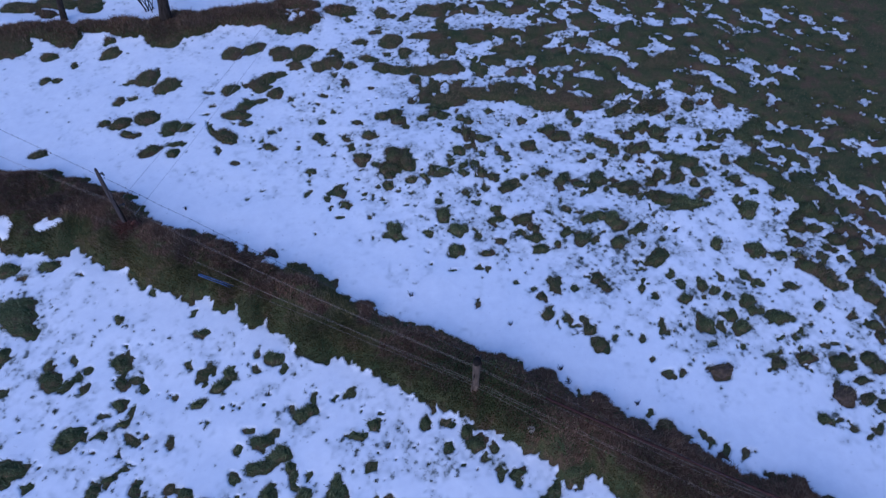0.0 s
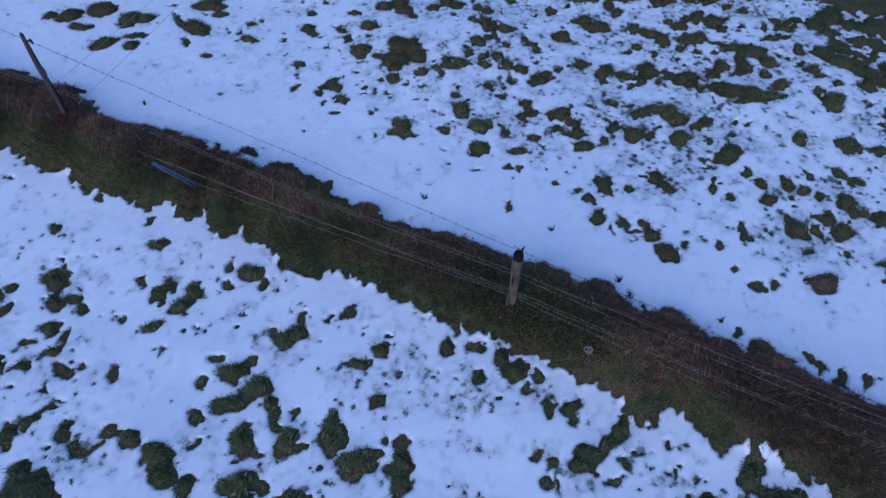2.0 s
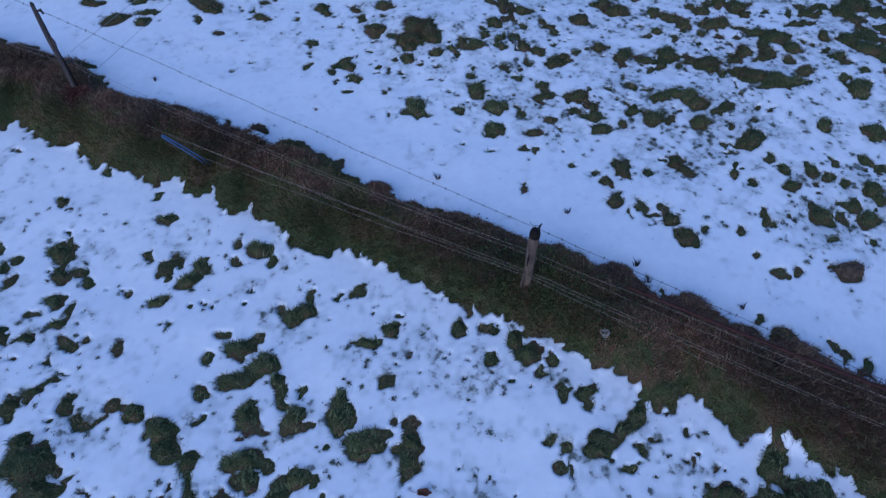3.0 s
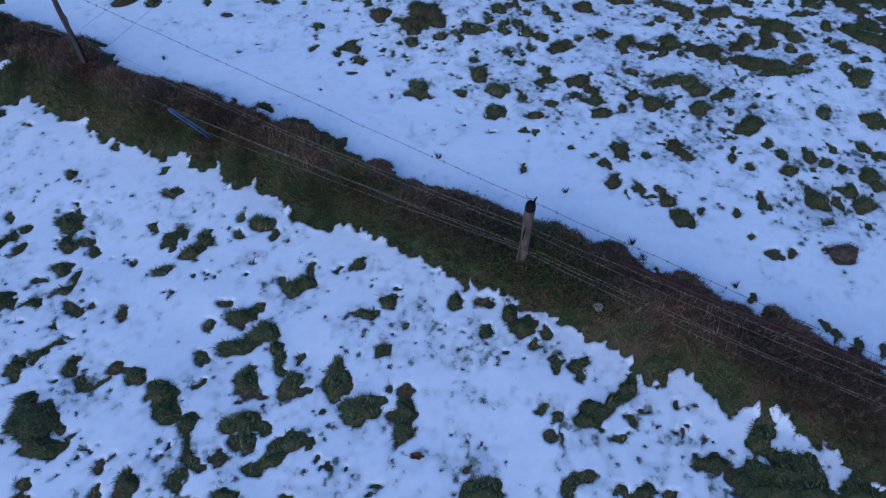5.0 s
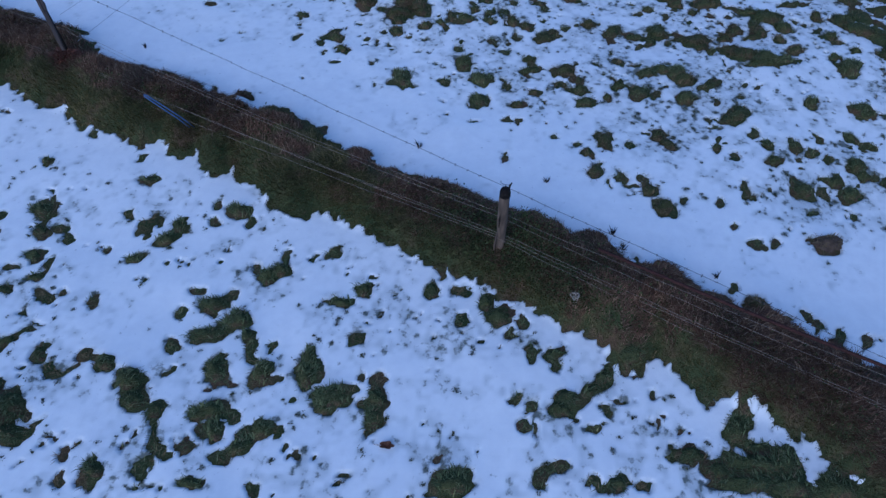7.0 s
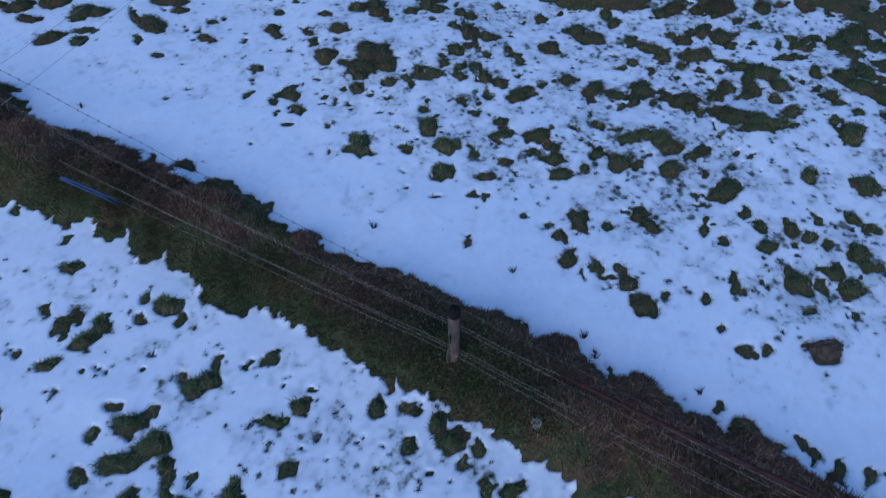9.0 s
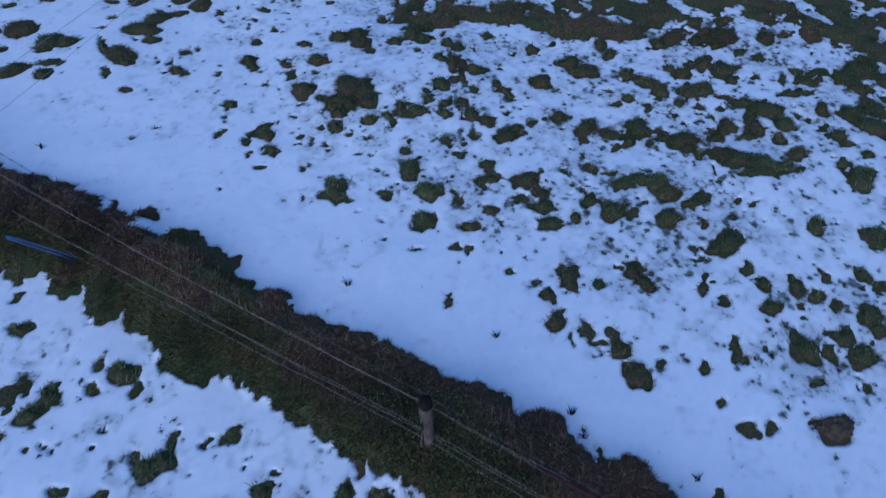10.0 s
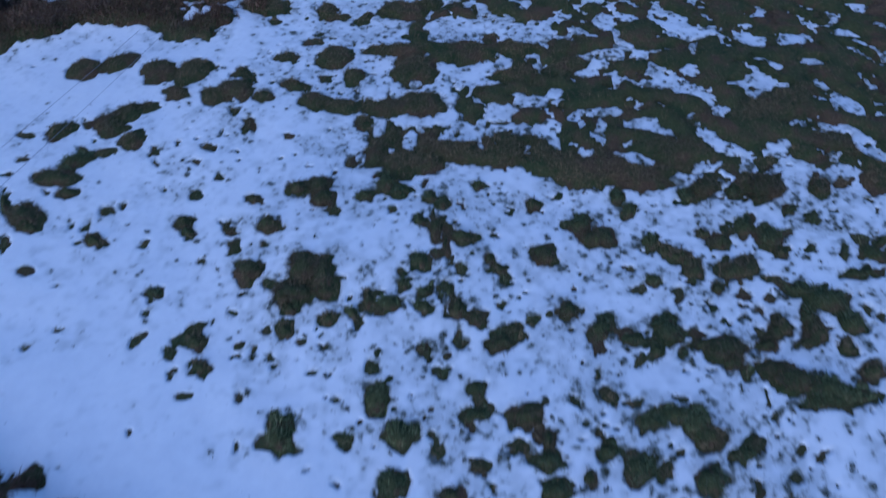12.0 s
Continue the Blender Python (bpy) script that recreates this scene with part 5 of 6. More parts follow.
# ---- grass tufts that stand out of the snow ----
PATCHES.sort(key=lambda q: -q[2] * q[3])
big = [q for q in PATCHES if q[1] < 11.5][:300]
rest = [q for q in PATCHES if q not in big]
for n, q in enumerate(big):
    px, py = spread_in(*q, 3200)
    if len(px) < 5:
        continue
    brown = 0.6 * lumps(q[0], q[1], 1.3, 71) + 0.4 * lumps(q[0], q[1], 0.3, 73) > (0.47 - 0.14 * float(eased(q[1], 7.5, 9.5)) * float(eased(q[0], 2.0, -1.0))) and q[1] > np.interp(q[0], LOWER_X, LOWER_Y) or (q[0] > 1 and 0 < q[1] - np.interp(q[0], UPPER_X, UPPER_Y) < 0.35)
    comb = float(6.3 * lumps(q[0], q[1], 1.7, 72))
    size = "broad flattened" if q[2] > 0.4 else "long narrow" if q[2] > 2.2 * q[3] else "small round" if q[2] < 0.2 else "low"
    colour = "brownish" if brown else "dark green"
    tuft = new("grass_tuft")
    tuft.location = (q[0], q[1], float(land(q[0], q[1])))
    tagged(tuft, f"{size} {colour} grass tuft in a hole in the snow", "grass tuft", "grass tufts in the snow")
    sward_mesh = grass_on("sward", px, py, DULL if brown else GREEN, long=(0.05, 0.12 + 0.12 * min(q[3], 0.5)), wide=(0.005, 0.012), flat=(0.5, 1.0), comb=comb)
    sward_mesh.transform(Matrix.Translation(-tuft.location))
    turf, sward = new("turf", turf_mesh(q, tuft.location)), tagged(new("sward", sward_mesh), kind="stuff")
    turf.parent = sward.parent = tuft
spots = [spread_in(*q, 2400) for q in rest]
px, py = np.concatenate([s[0] for s in spots]), np.concatenate([s[1] for s in spots])
green = (py < 11.2) & (lumps(px, py, 0.9, 74) < 0.55)
for name, some, blades, label in (("small_grass_tufts", green, GREEN, "small dark green grass tufts poking through thin snow"), ("small_dry_tufts", ~green, DULL, "small brownish grass tufts poking through thin snow")):
    tagged(new(name, grass_on(name, px[some], py[some], blades, flat=(0.6, 1.0))), label, "grass", kind="stuff")

# Grass over the wide thawed ground, and tips in the small holes.
n = 420000
px, py = rng.uniform(-10.5, 11.5, n), rng.uniform(1.3, 16.4, n)
inside = open_at(px, py)
held = (inside > 0.003) & (bank_inside(px, py) < 0) & ((inside < 0.03) | (rng.uniform(0, 1, n) < 0.55))
px, py = px[held], py[held]
tagged(new("meadow_grass", grass_on("meadow_grass", px, py, DULL, long=(0.04, 0.10), flat=(0.7, 1.0))), "short brown-green grass over thawed meadow", "grass", kind="stuff")

# ---- the bank's growth ----
n = 270000
px = rng.uniform(-12, 11, n)
lo, hi = np.interp(px, LOWER_X, LOWER_Y), np.interp(px, UPPER_X, UPPER_Y)
py = rng.uniform(lo - 0.05, hi + 0.05)
ok = (open_at(px, py) > 0.0) & (py > -1.5)
px, py = px[ok], py[ok]
across = bank_across(px, py)
middle = 1 - np.abs(across - 0.70) / 0.5
dryness = 0.46 + 0.42 * middle + 0.14 * eased(across, 0.8, 1.0) + 0.75 * (lumps(px, py, 0.8, 81) - 0.5) + 0.85 * (lumps(px, py, 0.24, 82) - 0.5) + 0.4 * (lumps(px, py, 0.09, 84) - 0.5) + 0.22 * eased(px, -2.5, 1.5) + 0.42 * eased(px, -0.3, 1.2) * eased(across, 0.08, 0.35)
dryness = dryness - 0.45 * eased(px, -3.1, -2.5) * eased(-px, 0.6, 1.1) * eased(across, 0.4, 0.65)
edge = eased(bank_inside(px, py), 0.0, 0.25)
# Greener along the lower margin, which is wider to the west.
margin = 0.02 + 0.22 * eased(-px, 0.0, 2.5)
dryness = dryness + 0.16 * eased(-px, 2.6, 3.4) - 0.6 * (1 - eased(across, margin, margin + 0.14))
# Between the dead and the green grass lies a mossy band of both.
dry, mossy = dryness > 0.56, np.abs(dryness - 0.40) <= 0.16


def bank_blades(name, mask, material, low, high):
    m = int(mask.sum())
    length = rng.uniform(low, high, m) * (0.55 + 0.45 * edge[mask])
    return new(name, blades_mesh(name, rooted(px[mask], py[mask]), length, rng.uniform(0.004, 0.009, m), rng.uniform(0.4, 0.98, m),
                                 6.3 * lumps(px[mask], py[mask], 0.8, 83) + rng.normal(0, 1.0, m), material))


tagged(bank_blades("dry_bank_grass", dry, DRY, 0.07, 0.19), "long dead red-brown grass and bracken on the bank", "dry grass", kind="stuff")
tagged(bank_blades("mossy_bank_grass", mossy, MOSSY, 0.04, 0.12), "olive mossy half-dead grass on the bank", "grass", kind="stuff")
tagged(bank_blades("green_bank_grass", ~dry & ~mossy, BANKGREEN, 0.05, 0.14), "dark green grass on the lower side of the bank", "grass", kind="stuff")

# Dead grass on the far bank.
n = 60000
fx, fy = rng.uniform(-11.5, -2.5, n), rng.uniform(13.0, 16.0, n)
ok = (open_at(fx, fy) > 0.01) & (np.abs(fy - far_bank(fx) - 0.05) < 0.75 * rng.uniform(0.4, 1.0, n))
fx, fy = fx[ok], fy[ok]
tagged(new("far_bank_grass", grass_on("far_bank_grass", fx, fy, DRY, long=(0.08, 0.20), wide=(0.006, 0.011))), "long dead brown grass on the far bank", "dry grass", kind="stuff")

# Bramble leaves round the foot of the thick post and along the bank.
n = 6000
lx = np.concatenate([rng.normal(0.70, 0.50, n), rng.uniform(-6, 5, n // 3)])
lo, hi = np.interp(lx, LOWER_X, LOWER_Y), np.interp(lx, UPPER_X, UPPER_Y)
ly = lo + (hi - lo) * rng.beta(2.0, 4.5, len(lx))
ok = open_at(lx, ly) > 0.06
lx, ly = lx[ok], ly[ok]
m = len(lx)
roots = rooted(lx, ly, -0.05) + np.stack([0 * lx, 0 * lx, rng.uniform(0.0, 0.07, m)], -1)
tagged(new("bramble_leaves", blades_mesh("bramble_leaves", roots, rng.uniform(0.015, 0.035, m), rng.uniform(0.010, 0.024, m), rng.uniform(0.5, 1.0, m), rng.uniform(0, 6.28, m), LEAVES)),
       "small dark bramble leaves over the bank", "brambles", kind="stuff")

# ---- things along the fence ----
def part(name, bm, material, parent, label=""):
    mesh = bpy.data.meshes.new(name)
    bm.to_mesh(mesh)
    bm.free()
    mesh.materials.append(material)
    ob = new(name, mesh)
    ob.parent = parent
    if label:
        ob["label"] = label
    return ob


def tube(bm, points, radii, sides=8, cap=True):
    """A round tube along points, in one bmesh."""
    pts = [Vector(p) for p in points]
    rings = []
    for i, p in enumerate(pts):
        along = (pts[min(i + 1, len(pts) - 1)] - pts[max(i - 1, 0)]).normalized()
        one = along.orthogonal().normalized() if abs(along.z) > 0.9 else along.cross(Vector((0, 0, 1))).normalized()
        two = along.cross(one)
        r = radii[i] if isinstance(radii, (list, tuple)) else radii
        rings.append([bm.verts.new(p + (one * math.cos(k * 2 * math.pi / sides) + two * math.sin(k * 2 * math.pi / sides)) * r) for k in range(sides)])
    for a, b in zip(rings, rings[1:]):
        for k in range(sides):
            bm.faces.new((a[k], a[(k + 1) % sides], b[(k + 1) % sides], b[k]))
    if cap:
        bm.faces.new(rings[0][::-1])
        bm.faces.new(rings[-1])
    for f in bm.faces:
        f.smooth = True
    return bm


def on_land(x, y, h=0.0):
    return Vector((x, y, float(land(x, y)) + h))


def plane_at(x, y, h):
    """A place h metres over the mean slope."""
    return Vector((x, y, SLOPE * y + h))


def anchor(name, at):
    e = new(name)
    e.location = at
    return e


def local(points, at):
    return [Vector(p) - Vector(at) for p in points]


FENCE_STEP = Vector((6.06, -2.95))
LEFT_POST, MIDDLE_POST = Vector((-5.55, 7.88)), Vector((0.51, 4.93))
fence = anchor("wire_fence", plane_at(MIDDLE_POST.x, MIDDLE_POST.y, 0.1))
tagged(fence, "wire fence with wooden posts and slack wires along the overgrown bank", "fence")


def post(x, y, top, radius, material, lean=(0.0, 0.0), label=""):
    """A split round post, a little bent and worn at its top."""
    bm = bmesh.new()
    foot = plane_at(x, y, -0.1)
    pts, rads = [], []
    for k in range(13):
        f = k / 12
        h = (top + 0.1) * f
        pts.append(foot + Vector((lean[0] * f + 0.006 * math.sin(5 * f + x), lean[1] * f + 0.006 * math.cos(4 * f), h)))
        rads.append(radius * (0.94 + 0.08 * f) * (1 + 0.03 * math.sin(9 * f + x)) * (0.82 if k == 12 else 1))
    tube(bm, local(pts, fence.location), rads, 14)
    for v in bm.verts:
        w = noise.noise(Vector((v.co.x * 30, v.co.y * 30, v.co.z * 3)))
        v.co.x += 0.008 * w
        v.co.y += 0.006 * w
    return part("post", bm, material, fence, label), pts


post_left, left_pts = post(LEFT_POST.x + 0.03, LEFT_POST.y - 0.02, 1.57, 0.031, DARKWOOD, (-0.025, -0.02), "slim dark creosoted wooden post")
post_mid, mid_pts = post(MIDDLE_POST.x + 0.012, MIDDLE_POST.y - 0.04, 1.19, 0.052, WOOD, (-0.02, -0.16), "thick weathered grey wooden post")
post(LEFT_POST.x - FENCE_STEP.x, LEFT_POST.y - FENCE_STEP.y, 1.4, 0.05, DARKWOOD)
post(MIDDLE_POST.x + FENCE_STEP.x, MIDDLE_POST.y + FENCE_STEP.y, 1.2, 0.055, WOOD)


def piece(name, points, radius, material, parent, label="", sides=8):
    return part(name, tube(bmesh.new(), local(points, fence.location), radius, sides), material, parent, label)


# Caps, insulators and bits of wire on the posts.
mt = mid_pts[-1]
piece("cap", [mt + Vector((0, 0, -0.075)), mt + Vector((0, 0, -0.02)), mt + Vector((0, 0, 0.012)), mt + Vector((0, 0, 0.022))], [0.055, 0.054, 0.046, 0.024], WETWOOD, post_mid, "wet black rotten post top", 14)
piece("insulator_rod", [mt + Vector((0.03, 0.03, -0.03)), mt + Vector((0.045, 0.04, 0.035)), mt + Vector((0.06, 0.05, 0.055))], [0.010, 0.012, 0.009], BLACK, post_mid, "black plastic insulator rod")
piece("wire_tail", [mt + Vector((0.04, 0.04, 0.03)), mt + Vector((-0.02, 0.05, 0.03)), mt + Vector((-0.045, 0.05, 0.05)), mt + Vector((-0.05, 0.05, 0.075))], 0.003, BARBED, post_mid, "bent end of wire")
piece("crack", [mid_pts[7] + Vector((-0.034, -0.042, 0)), mid_pts[8] + Vector((-0.032, -0.044, 0.02)), mid_pts[9] + Vector((-0.027, -0.044, 0))], [0.004, 0.012, 0.004], WETWOOD, post_mid, "dark knot hole")
piece("splinter", [mid_pts[6] + Vector((-0.052, -0.035, 0)), mid_pts[4] + Vector((-0.066, -0.04, 0)), mid_pts[2] + Vector((-0.062, -0.04, 0.02))], [0.006, 0.013, 0.011], WOOD, post_mid, "grey split strip along the post")
lt = left_pts
piece("cap", [lt[12] + Vector((0, 0, -0.05)), lt[12] + Vector((0, 0, 0.0)), lt[12] + Vector((-0.004, 0, 0.03))], [0.024, 0.025, 0.012], BLACK, post_left, "black plastic post cap")
piece("insulator", [lt[12] + Vector((0.02, 0, -0.09)), lt[12] + Vector((0.06, 0.02, -0.08)), lt[12] + Vector((0.075, 0.02, -0.13))], [0.016, 0.022, 0.014], BLACK, post_left, "black plastic insulator")
piece("insulator", [lt[6] + Vector((0.03, 0.02, 0.02)), lt[6] + Vector((0.09, 0.05, 0.03)), lt[6] + Vector((0.12, 0.06, 0.03))], [0.012, 0.012, 0.030], BLACK, post_left, "black plastic ring insulator")
piece("wedge", [lt[9] + Vector((0.018, 0.0, 0.02)), lt[8] + Vector((0.036, 0.0, 0.05)), lt[8] + Vector((0.030, 0.0, -0.04))], [0.010, 0.022, 0.016], DARKWOOD, post_left, "split wooden wedge")
# A narrow strip that makes the slim post's right side black.
piece("dark_strip", [lt[8] + Vector((0.024, 0.01, -0.03)), lt[5] + Vector((0.030, 0.01, 0)), lt[2] + Vector((0.034, 0.0, 0.0))], [0.012, 0.017, 0.018], WETWOOD, post_left, "black strip along one side of the post")


def strung(name, heights, radius, material, side=0.0, sag=(0, 0, 0), barbs=False, label="", wobble=0.012, seed=0):
    """A wire from post to post, with its height at four posts and its sag between them."""
    rnd = random.Random(seed)
    bm = bmesh.new()
    across = Vector((0.45, 0.89))
    knots = [LEFT_POST - FENCE_STEP, LEFT_POST, MIDDLE_POST, MIDDLE_POST + FENCE_STEP]
    pts = []
    for k in range(3):
        for s in range(24):
            f = s / 24
            p = knots[k].lerp(knots[k + 1], f) + across * side
            h = heights[k] + (heights[k + 1] - heights[k]) * f - sag[k] * 4 * f * (1 - f)
            pts.append(plane_at(p.x + rnd.uniform(-1, 1) * wobble, p.y + rnd.uniform(-1, 1) * wobble, h + rnd.uniform(-1, 1) * wobble * 0.6))
    end = knots[3] + across * side
    pts.append(plane_at(end.x, end.y, heights[3]))
    tube(bm, local(pts, fence.location), radius, 5)
    if barbs:
        for a, b in zip(pts, pts[1:]):
            for f in (0.25, 0.75):
                c = a.lerp(b, f) - fence.location
                for _ in range(2):
                    d = Vector((rnd.uniform(-1, 1), rnd.uniform(-1, 1), rnd.uniform(-1, 1))).normalized() * 0.016
                    tube(bm, [c - d, c + d], 0.0028, 4)
    return part(name, bm, material, fence, label)


strung("barbed_wire", [1.95, 1.66, 1.22, 0.80], 0.0022, BARBED, -0.157, (0, 0, 0), True, "dull barbed top wire", wobble=0.006, seed=1)
strung("wire", [0.55, 0.759, 0.614, 0.539], 0.0015, WIRE, 0.066, [0.08, 0.11, 0.03], False, "weathered fence wire", wobble=0.007, seed=2)
strung("wire", [0.5, 0.635, 0.5, 0.57], 0.0015, WIRE, 0.110, [0.08, 0.1, 0.16], False, "weathered fence wire", wobble=0.007, seed=3)
strung("wire", [0.25, 0.345, 0.488, 0.358], 0.0015, WIRE, -0.086, [0.08, 0.067, 0.062], False, "weathered fence wire", wobble=0.007, seed=4)
strung("wire", [0.24, 0.324, 0.45, 0.332], 0.0015, WIRE, -0.097, [0.08, 0.042, 0.055], False, "weathered fence wire", wobble=0.007, seed=5)
strung("wire", [0.32, 0.18, 0.49, 0.117], 0.0015, WIRE, -0.153, [0.08, 0.06, 0.078], False, "weathered fence wire", wobble=0.007, seed=6)

# The side wires that leave the slim post up the meadow.
for start, end, name_label in (((-5.42, 7.95, 0.86), (-4.33, 14.2, 0.06), "pale slack side wire"), ((-5.34, 7.95, 0.48), (-3.95, 14.2, 0.03), "pale slack lower side wire")):
    pts = [plane_at(*(u + (v - u) * f - (0.03 * 4 * f * (1 - f) if k == 2 else 0) for k, (u, v) in enumerate(zip(start, end)))) for f in [k / 14 for k in range(15)]]
    piece("side_wire", pts, 0.0024, GALVANISED, fence, name_label, 5)

# A rusty rail tied to the wires, up to the next post.
rail_pts = [plane_at(1.45 + 5.1 * f, 4.427 - 2.287 * f, 0.783 - 0.221 * f - 0.02 * math.sin(7 * f)) for f in [k / 14 for k in range(15)]]
piece("rail", rail_pts, 0.017, RUST, fence, "rusty dark red steel rail", 10)

# A blue plastic pipe folded in two on the grass.
blue = anchor("plastic_pipe", plane_at(-3.45, 6.74, 0.1))
tagged(blue, "thin blue plastic pipe bent double, leaning in the bank grass", "pipe")
bend = [(0.0, 0.0), (0.3, 0.010), (0.7, 0.010), (0.97, 0.006), (1.0, -0.003), (0.97, -0.012), (0.7, -0.016), (0.3, -0.018), (0.05, -0.03)]
loop_pts = [(-3.45 - 0.29 * f + s, 6.74 - 0.37 * f + s, 0.11 + 0.77 * f) for f, s in bend]
part("pipe", tube(bmesh.new(), local([plane_at(*p) for p in loop_pts], blue.location), 0.008, 8), BLUE, blue)


# A sawn branch stub in the brambles.
stub_at = plane_at(0.53, 4.80, 0.20)
stub = anchor("branch_stub", stub_at)
tagged(stub, "short sawn branch stub with a pale cut end", "stub")
part("bark", tube(bmesh.new(), [(0.02, 0.10, -0.05), (0.0, 0.03, 0.0), (0.0, 0.0, 0.012)], [0.022, 0.023, 0.024], 12), WOOD, stub)
part("cut_end", tube(bmesh.new(), [(0.0, 0.001, 0.011), (0.0, -0.003, 0.014)], 0.021, 12), CUTWOOD, stub, "pale yellow cut wood")

# Red-brown bracken at the foot of the slim post.
fern = anchor("bracken_clump", on_land(-5.50, 7.78, 0.06))
tagged(fern, "rust-red dead bracken clump at the slim post's foot", "bracken")
rx, ry = rng.normal(-5.48, 0.08, 420), rng.normal(7.80, 0.05, 420)
fronds = blades_mesh("fronds", rooted(rx, ry, -0.05), rng.uniform(0.05, 0.16, 420), rng.uniform(0.010, 0.022, 420), rng.uniform(0.5, 1.0, 420), rng.uniform(0, 6.28, 420), FERN)
fronds.transform(Matrix.Translation(-fern.location))
tagged(new("fronds", fronds), kind="stuff").parent = fern

# A dried umbel on the bank, and pale stalks beside it.
umbel = anchor("dried_weed", on_land(1.28, 4.22, 0.02))
tagged(umbel, "dead weed with a pale dried flower head on the bank", "weed")
rnd = random.Random(41)
bm = bmesh.new()
for k in range(5):
    tip = Vector((rnd.uniform(-0.06, 0.06), rnd.uniform(-0.06, 0.06), rnd.uniform(0.16, 0.24)))
    tube(bm, [(0.2 * tip.x, 0.2 * tip.y, -0.04), (0.5 * tip.x + 0.01, 0.5 * tip.y, 0.5 * tip.z), tip], [0.004, 0.003, 0.002], 5)
part("stem", bm, WIRE, umbel)
bm = bmesh.new()
for k in range(26):
    a, r = rnd.uniform(0, 6.28), 0.05 * math.sqrt(rnd.random())
    c = Vector((r * math.cos(a), r * math.sin(a), 0.20 - 2.5 * r * r + rnd.uniform(-0.01, 0.01)))
    tube(bm, [(0, 0, 0.13), c], [0.0015, 0.0015], 4)
    tube(bm, [c, c + Vector((rnd.uniform(-0.006, 0.006), rnd.uniform(-0.006, 0.006), 0.012))], [0.006, 0.009], 5)
part("flower_head", bm, PALEDRY, umbel, "pale grey-brown dried umbel")

# ---- mounds, trees, leaf, stalks ----
for k, (x, y, half_long, half_wide, turn) in enumerate(MOUNDS):
    if half_wide < 0.12:
        continue
    bm = bmesh.new()
    bmesh.ops.create_icosphere(bm, subdivisions=4, radius=1)
    c, s = math.cos(radians(turn)), math.sin(radians(turn))
    for v in list(bm.verts):
        w = 1 + 0.22 * noise.noise(v.co * 2.2 + Vector((k * 5.0, 0, 0))) + 0.10 * noise.noise(v.co * 7)
        u, q = v.co.x * half_long * 0.95 * w, v.co.y * half_wide * 0.95 * w
        v.co = Vector((u * c - q * s, u * s + q * c, max(v.co.z, -0.4) * 0.10 * w))
    for f in bm.faces:
        f.smooth = True
    mound = anchor("earth_mound", on_land(x, y, 0.01))
    tagged(mound, "brown earth mound grown with dead grass in the snow", "mound", "earth mounds")
    part("soil", bm, EARTH, mound)
    mx, my = spread_in(x, y, half_long * 0.9, half_wide * 0.9, turn, 1500)
    mesh = grass_on("dead_grass", mx, my, DULL, long=(0.06, 0.13))
    mesh.transform(Matrix.Translation(Vector((0, 0, 0.05)) - mound.location))
    grass_ob = new("dead_grass", mesh)
    grass_ob.parent = mound


def limb(bm, rnd, start, way, length, radius, level):
    pts, rads, p, d = [], [], start.copy(), way.normalized()
    n = 6
    for k in range(n + 1):
        pts.append(p.copy())
        rads.append(radius * (1 - 0.8 * k / n))
        d = (d + Vector((rnd.uniform(-1, 1), rnd.uniform(-1, 1), rnd.uniform(-0.4, 0.8))) * 0.16).normalized()
        p += d * length / n
    tube(bm, pts, rads, 6 if level else 10)
    if level < 3:
        for k in range(2, n + 1):
            for _ in range(2 if level < 2 else 1):
                side = Vector((rnd.uniform(-1, 1), rnd.uniform(-1, 1), rnd.uniform(0, 0.9)))
                limb(bm, rnd, pts[k], d + side, length * rnd.uniform(0.35, 0.55), rads[k] * 0.6 + 0.002, level + 1)


def tree(x, y, height, radius, lean, seed, label):
    rnd = random.Random(seed)
    base = anchor("tree", on_land(x, y, -0.05))
    tagged(base, label, "tree", "bare trees on the far bank")
    bm = bmesh.new()
    pts, rads = [], []
    for k in range(15):
        f = k / 14
        pts.append(Vector((lean[0] * f + 0.05 * math.sin(4 * f + seed), lean[1] * f, height * f)))
        rads.append(radius * ((1 - 0.75 * f) + 0.3 * math.exp(-18 * f)))
    tube(bm, pts, rads, 14)
    for v in bm.verts:
        v.co += Vector((v.co.x, v.co.y, 0)).normalized() * 0.012 * noise.noise(v.co * 9)
    part("trunk", bm, BARK, base)
    bm = bmesh.new()
    for k in range(6, 15):
        for _ in range(2):
            limb(bm, rnd, pts[k], Vector((rnd.uniform(-1, 1), rnd.uniform(-1, 1), rnd.uniform(0.2, 0.9))), height * rnd.uniform(0.18, 0.32), rads[k] * 0.5, 1)
    part("crown", bm, BARK, base, "leafless winter branches")


tree(-9.20, 14.50, 5.5, 0.068, (1.0, 0.2), 3, "slim dark leafless tree on the far bank")
tree(-6.66, 14.50, 6.5, 0.125, (0.6, 0.2), 5, "stout dark leafless tree with a mossy foot")

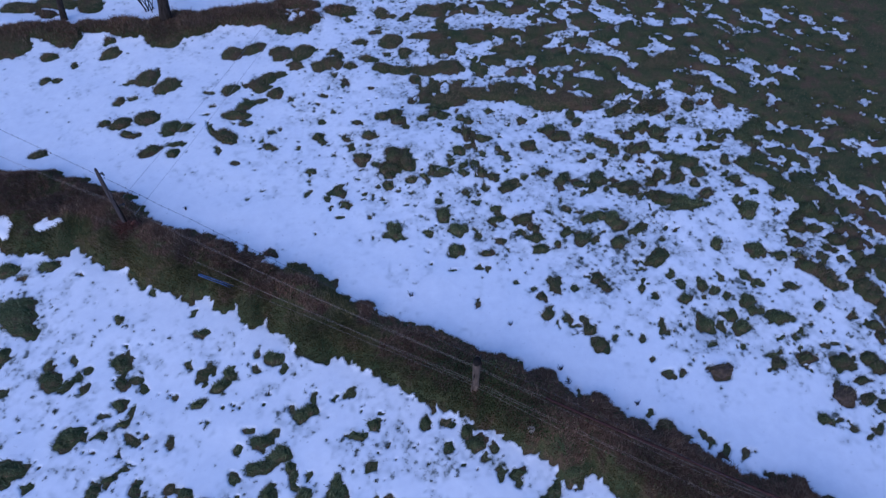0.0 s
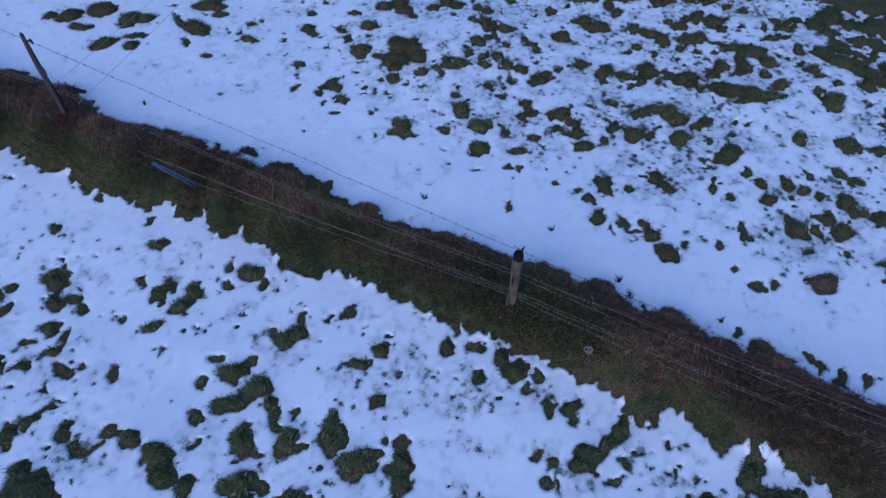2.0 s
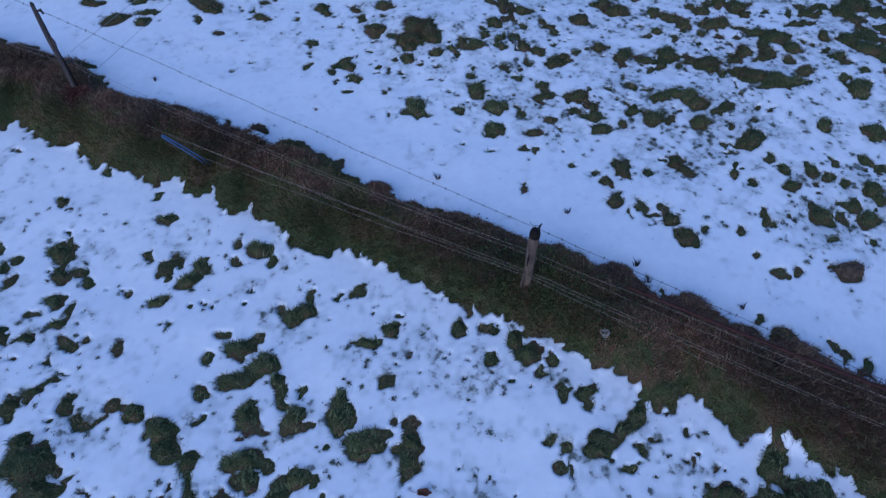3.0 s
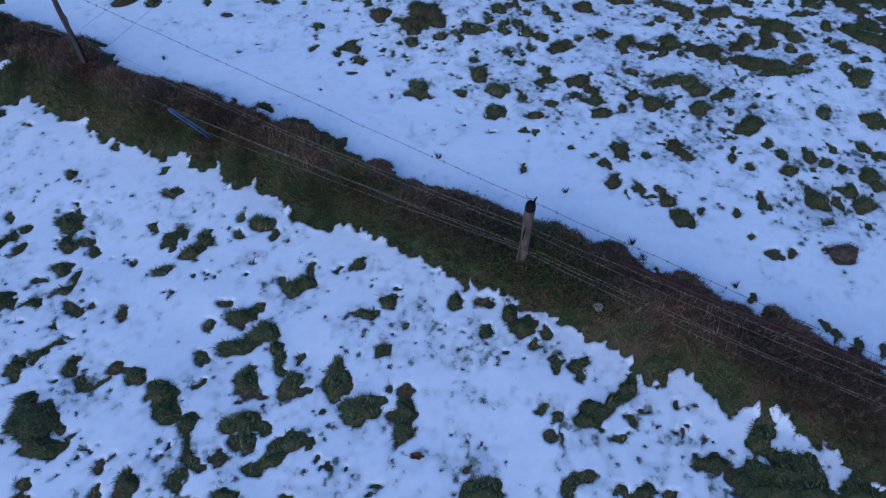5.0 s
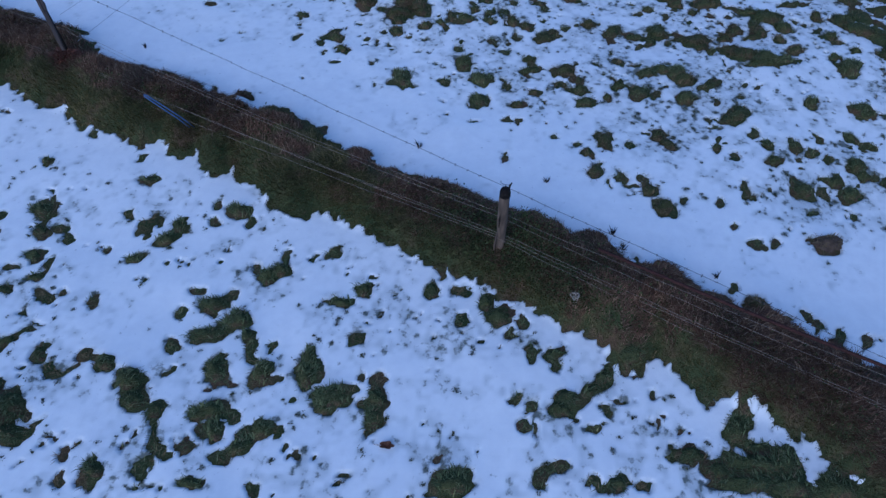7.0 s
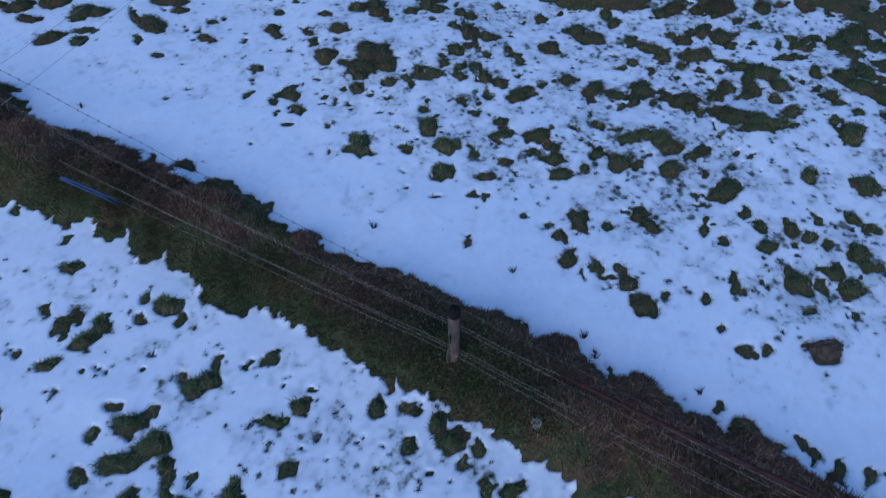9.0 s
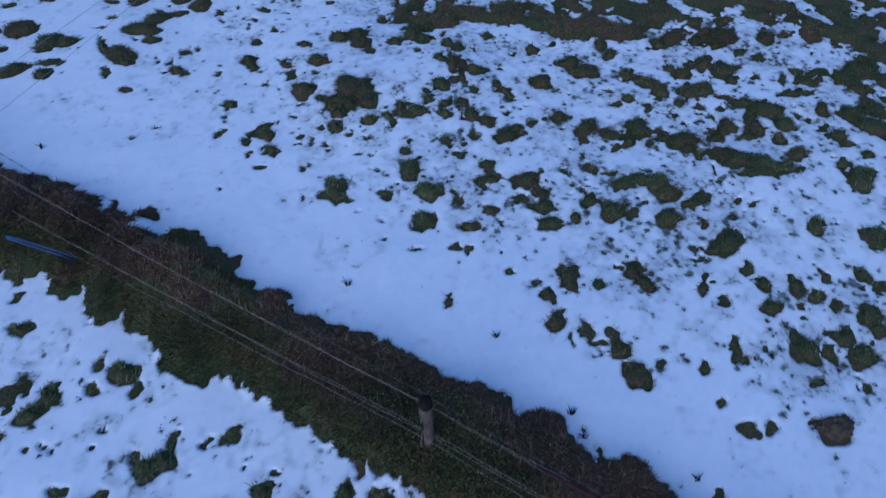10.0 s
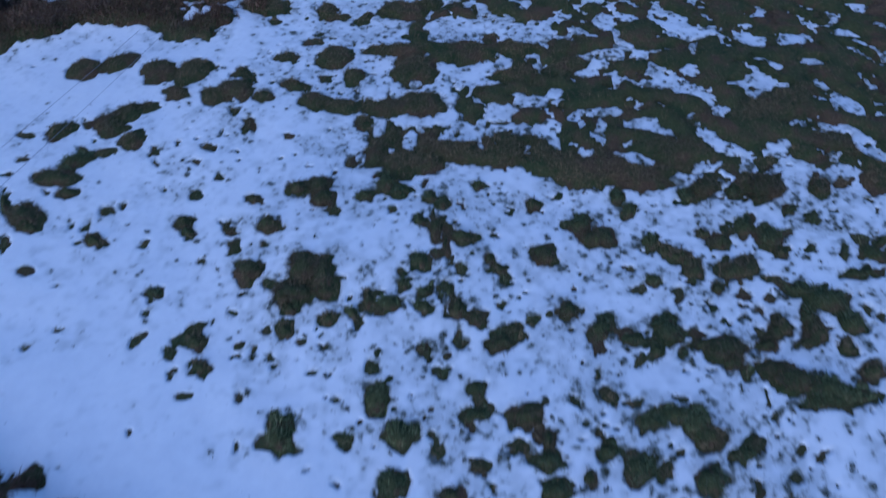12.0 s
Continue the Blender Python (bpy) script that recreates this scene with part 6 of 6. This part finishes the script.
shrub = anchor("shrub", on_land(-7.25, 14.95, -0.02))
tagged(shrub, "thin leafless shrub with upright twigs", "shrub")
rnd = random.Random(9)
bm = bmesh.new()
for k in range(9):
    limb(bm, rnd, Vector((rnd.uniform(-0.1, 0.1), rnd.uniform(-0.1, 0.1), 0)), Vector((rnd.uniform(-0.4, 0.4), rnd.uniform(-0.4, 0.4), 1)), rnd.uniform(0.7, 1.5), 0.014, 2)
part("twigs", bm, BARK, shrub)


def snow_top(x, y):
    i, j = int(np.searchsorted(XS, x)), int(np.searchsorted(YS, y))
    return Vector((x, y, float(snow_z[j, i])))


# A fallen leaf on the snow.
leaf = anchor("fallen_leaf", snow_top(-0.54, 2.74))
tagged(leaf, "single curled reddish-brown leaf lying on the snow", "leaf")
bm = bmesh.new()
ring = []
for k in range(28):
    a = 2 * math.pi * k / 28
    r = 0.075 * (0.72 + 0.28 * abs(math.cos(2.5 * a)))
    ring.append(bm.verts.new((r * math.cos(a), 0.55 * r * math.sin(a), 0.008 + 0.018 * abs(math.sin(a)) + 0.004 * math.sin(7 * a))))
heart = bm.verts.new((0, 0, 0.004))
for k in range(28):
    bm.faces.new((heart, ring[k], ring[(k + 1) % 28]))
bmesh.ops.solidify(bm, geom=list(bm.faces), thickness=0.0015)
part("blade", bm, LEAFBROWN, leaf)
part("stem", tube(bmesh.new(), [(-0.06, 0, 0.006), (-0.10, 0.006, 0.008), (-0.13, 0.016, 0.004)], 0.0025, 6), LEAFBROWN, leaf)

# Dead weed stalks in the snow.
for k, (x, y) in enumerate(((-0.50, 6.65), (1.13, 6.08), (-4.71, 8.48), (1.93, 5.06), (2.92, 4.73), (1.83, 5.28))):
    rnd = random.Random(100 + k)
    stalk = anchor("weed_stalk", snow_top(x, y))
    tagged(stalk, "small dead weed with dark stems sticking out of snow", "weed", "weed stalks")
    bm = bmesh.new()
    for j in range(9):
        tip = Vector((rnd.uniform(-0.06, 0.06), rnd.uniform(-0.04, 0.06), rnd.uniform(0.02, 0.09)))
        foot = Vector((rnd.uniform(-0.02, 0.02), rnd.uniform(-0.02, 0.02), -0.02))
        tube(bm, [foot, (foot + tip) * 0.5 + Vector((0.008, 0, 0.012)), tip], [0.006, 0.005, 0.002], 5)
    part("stem", bm, BARK, stalk)
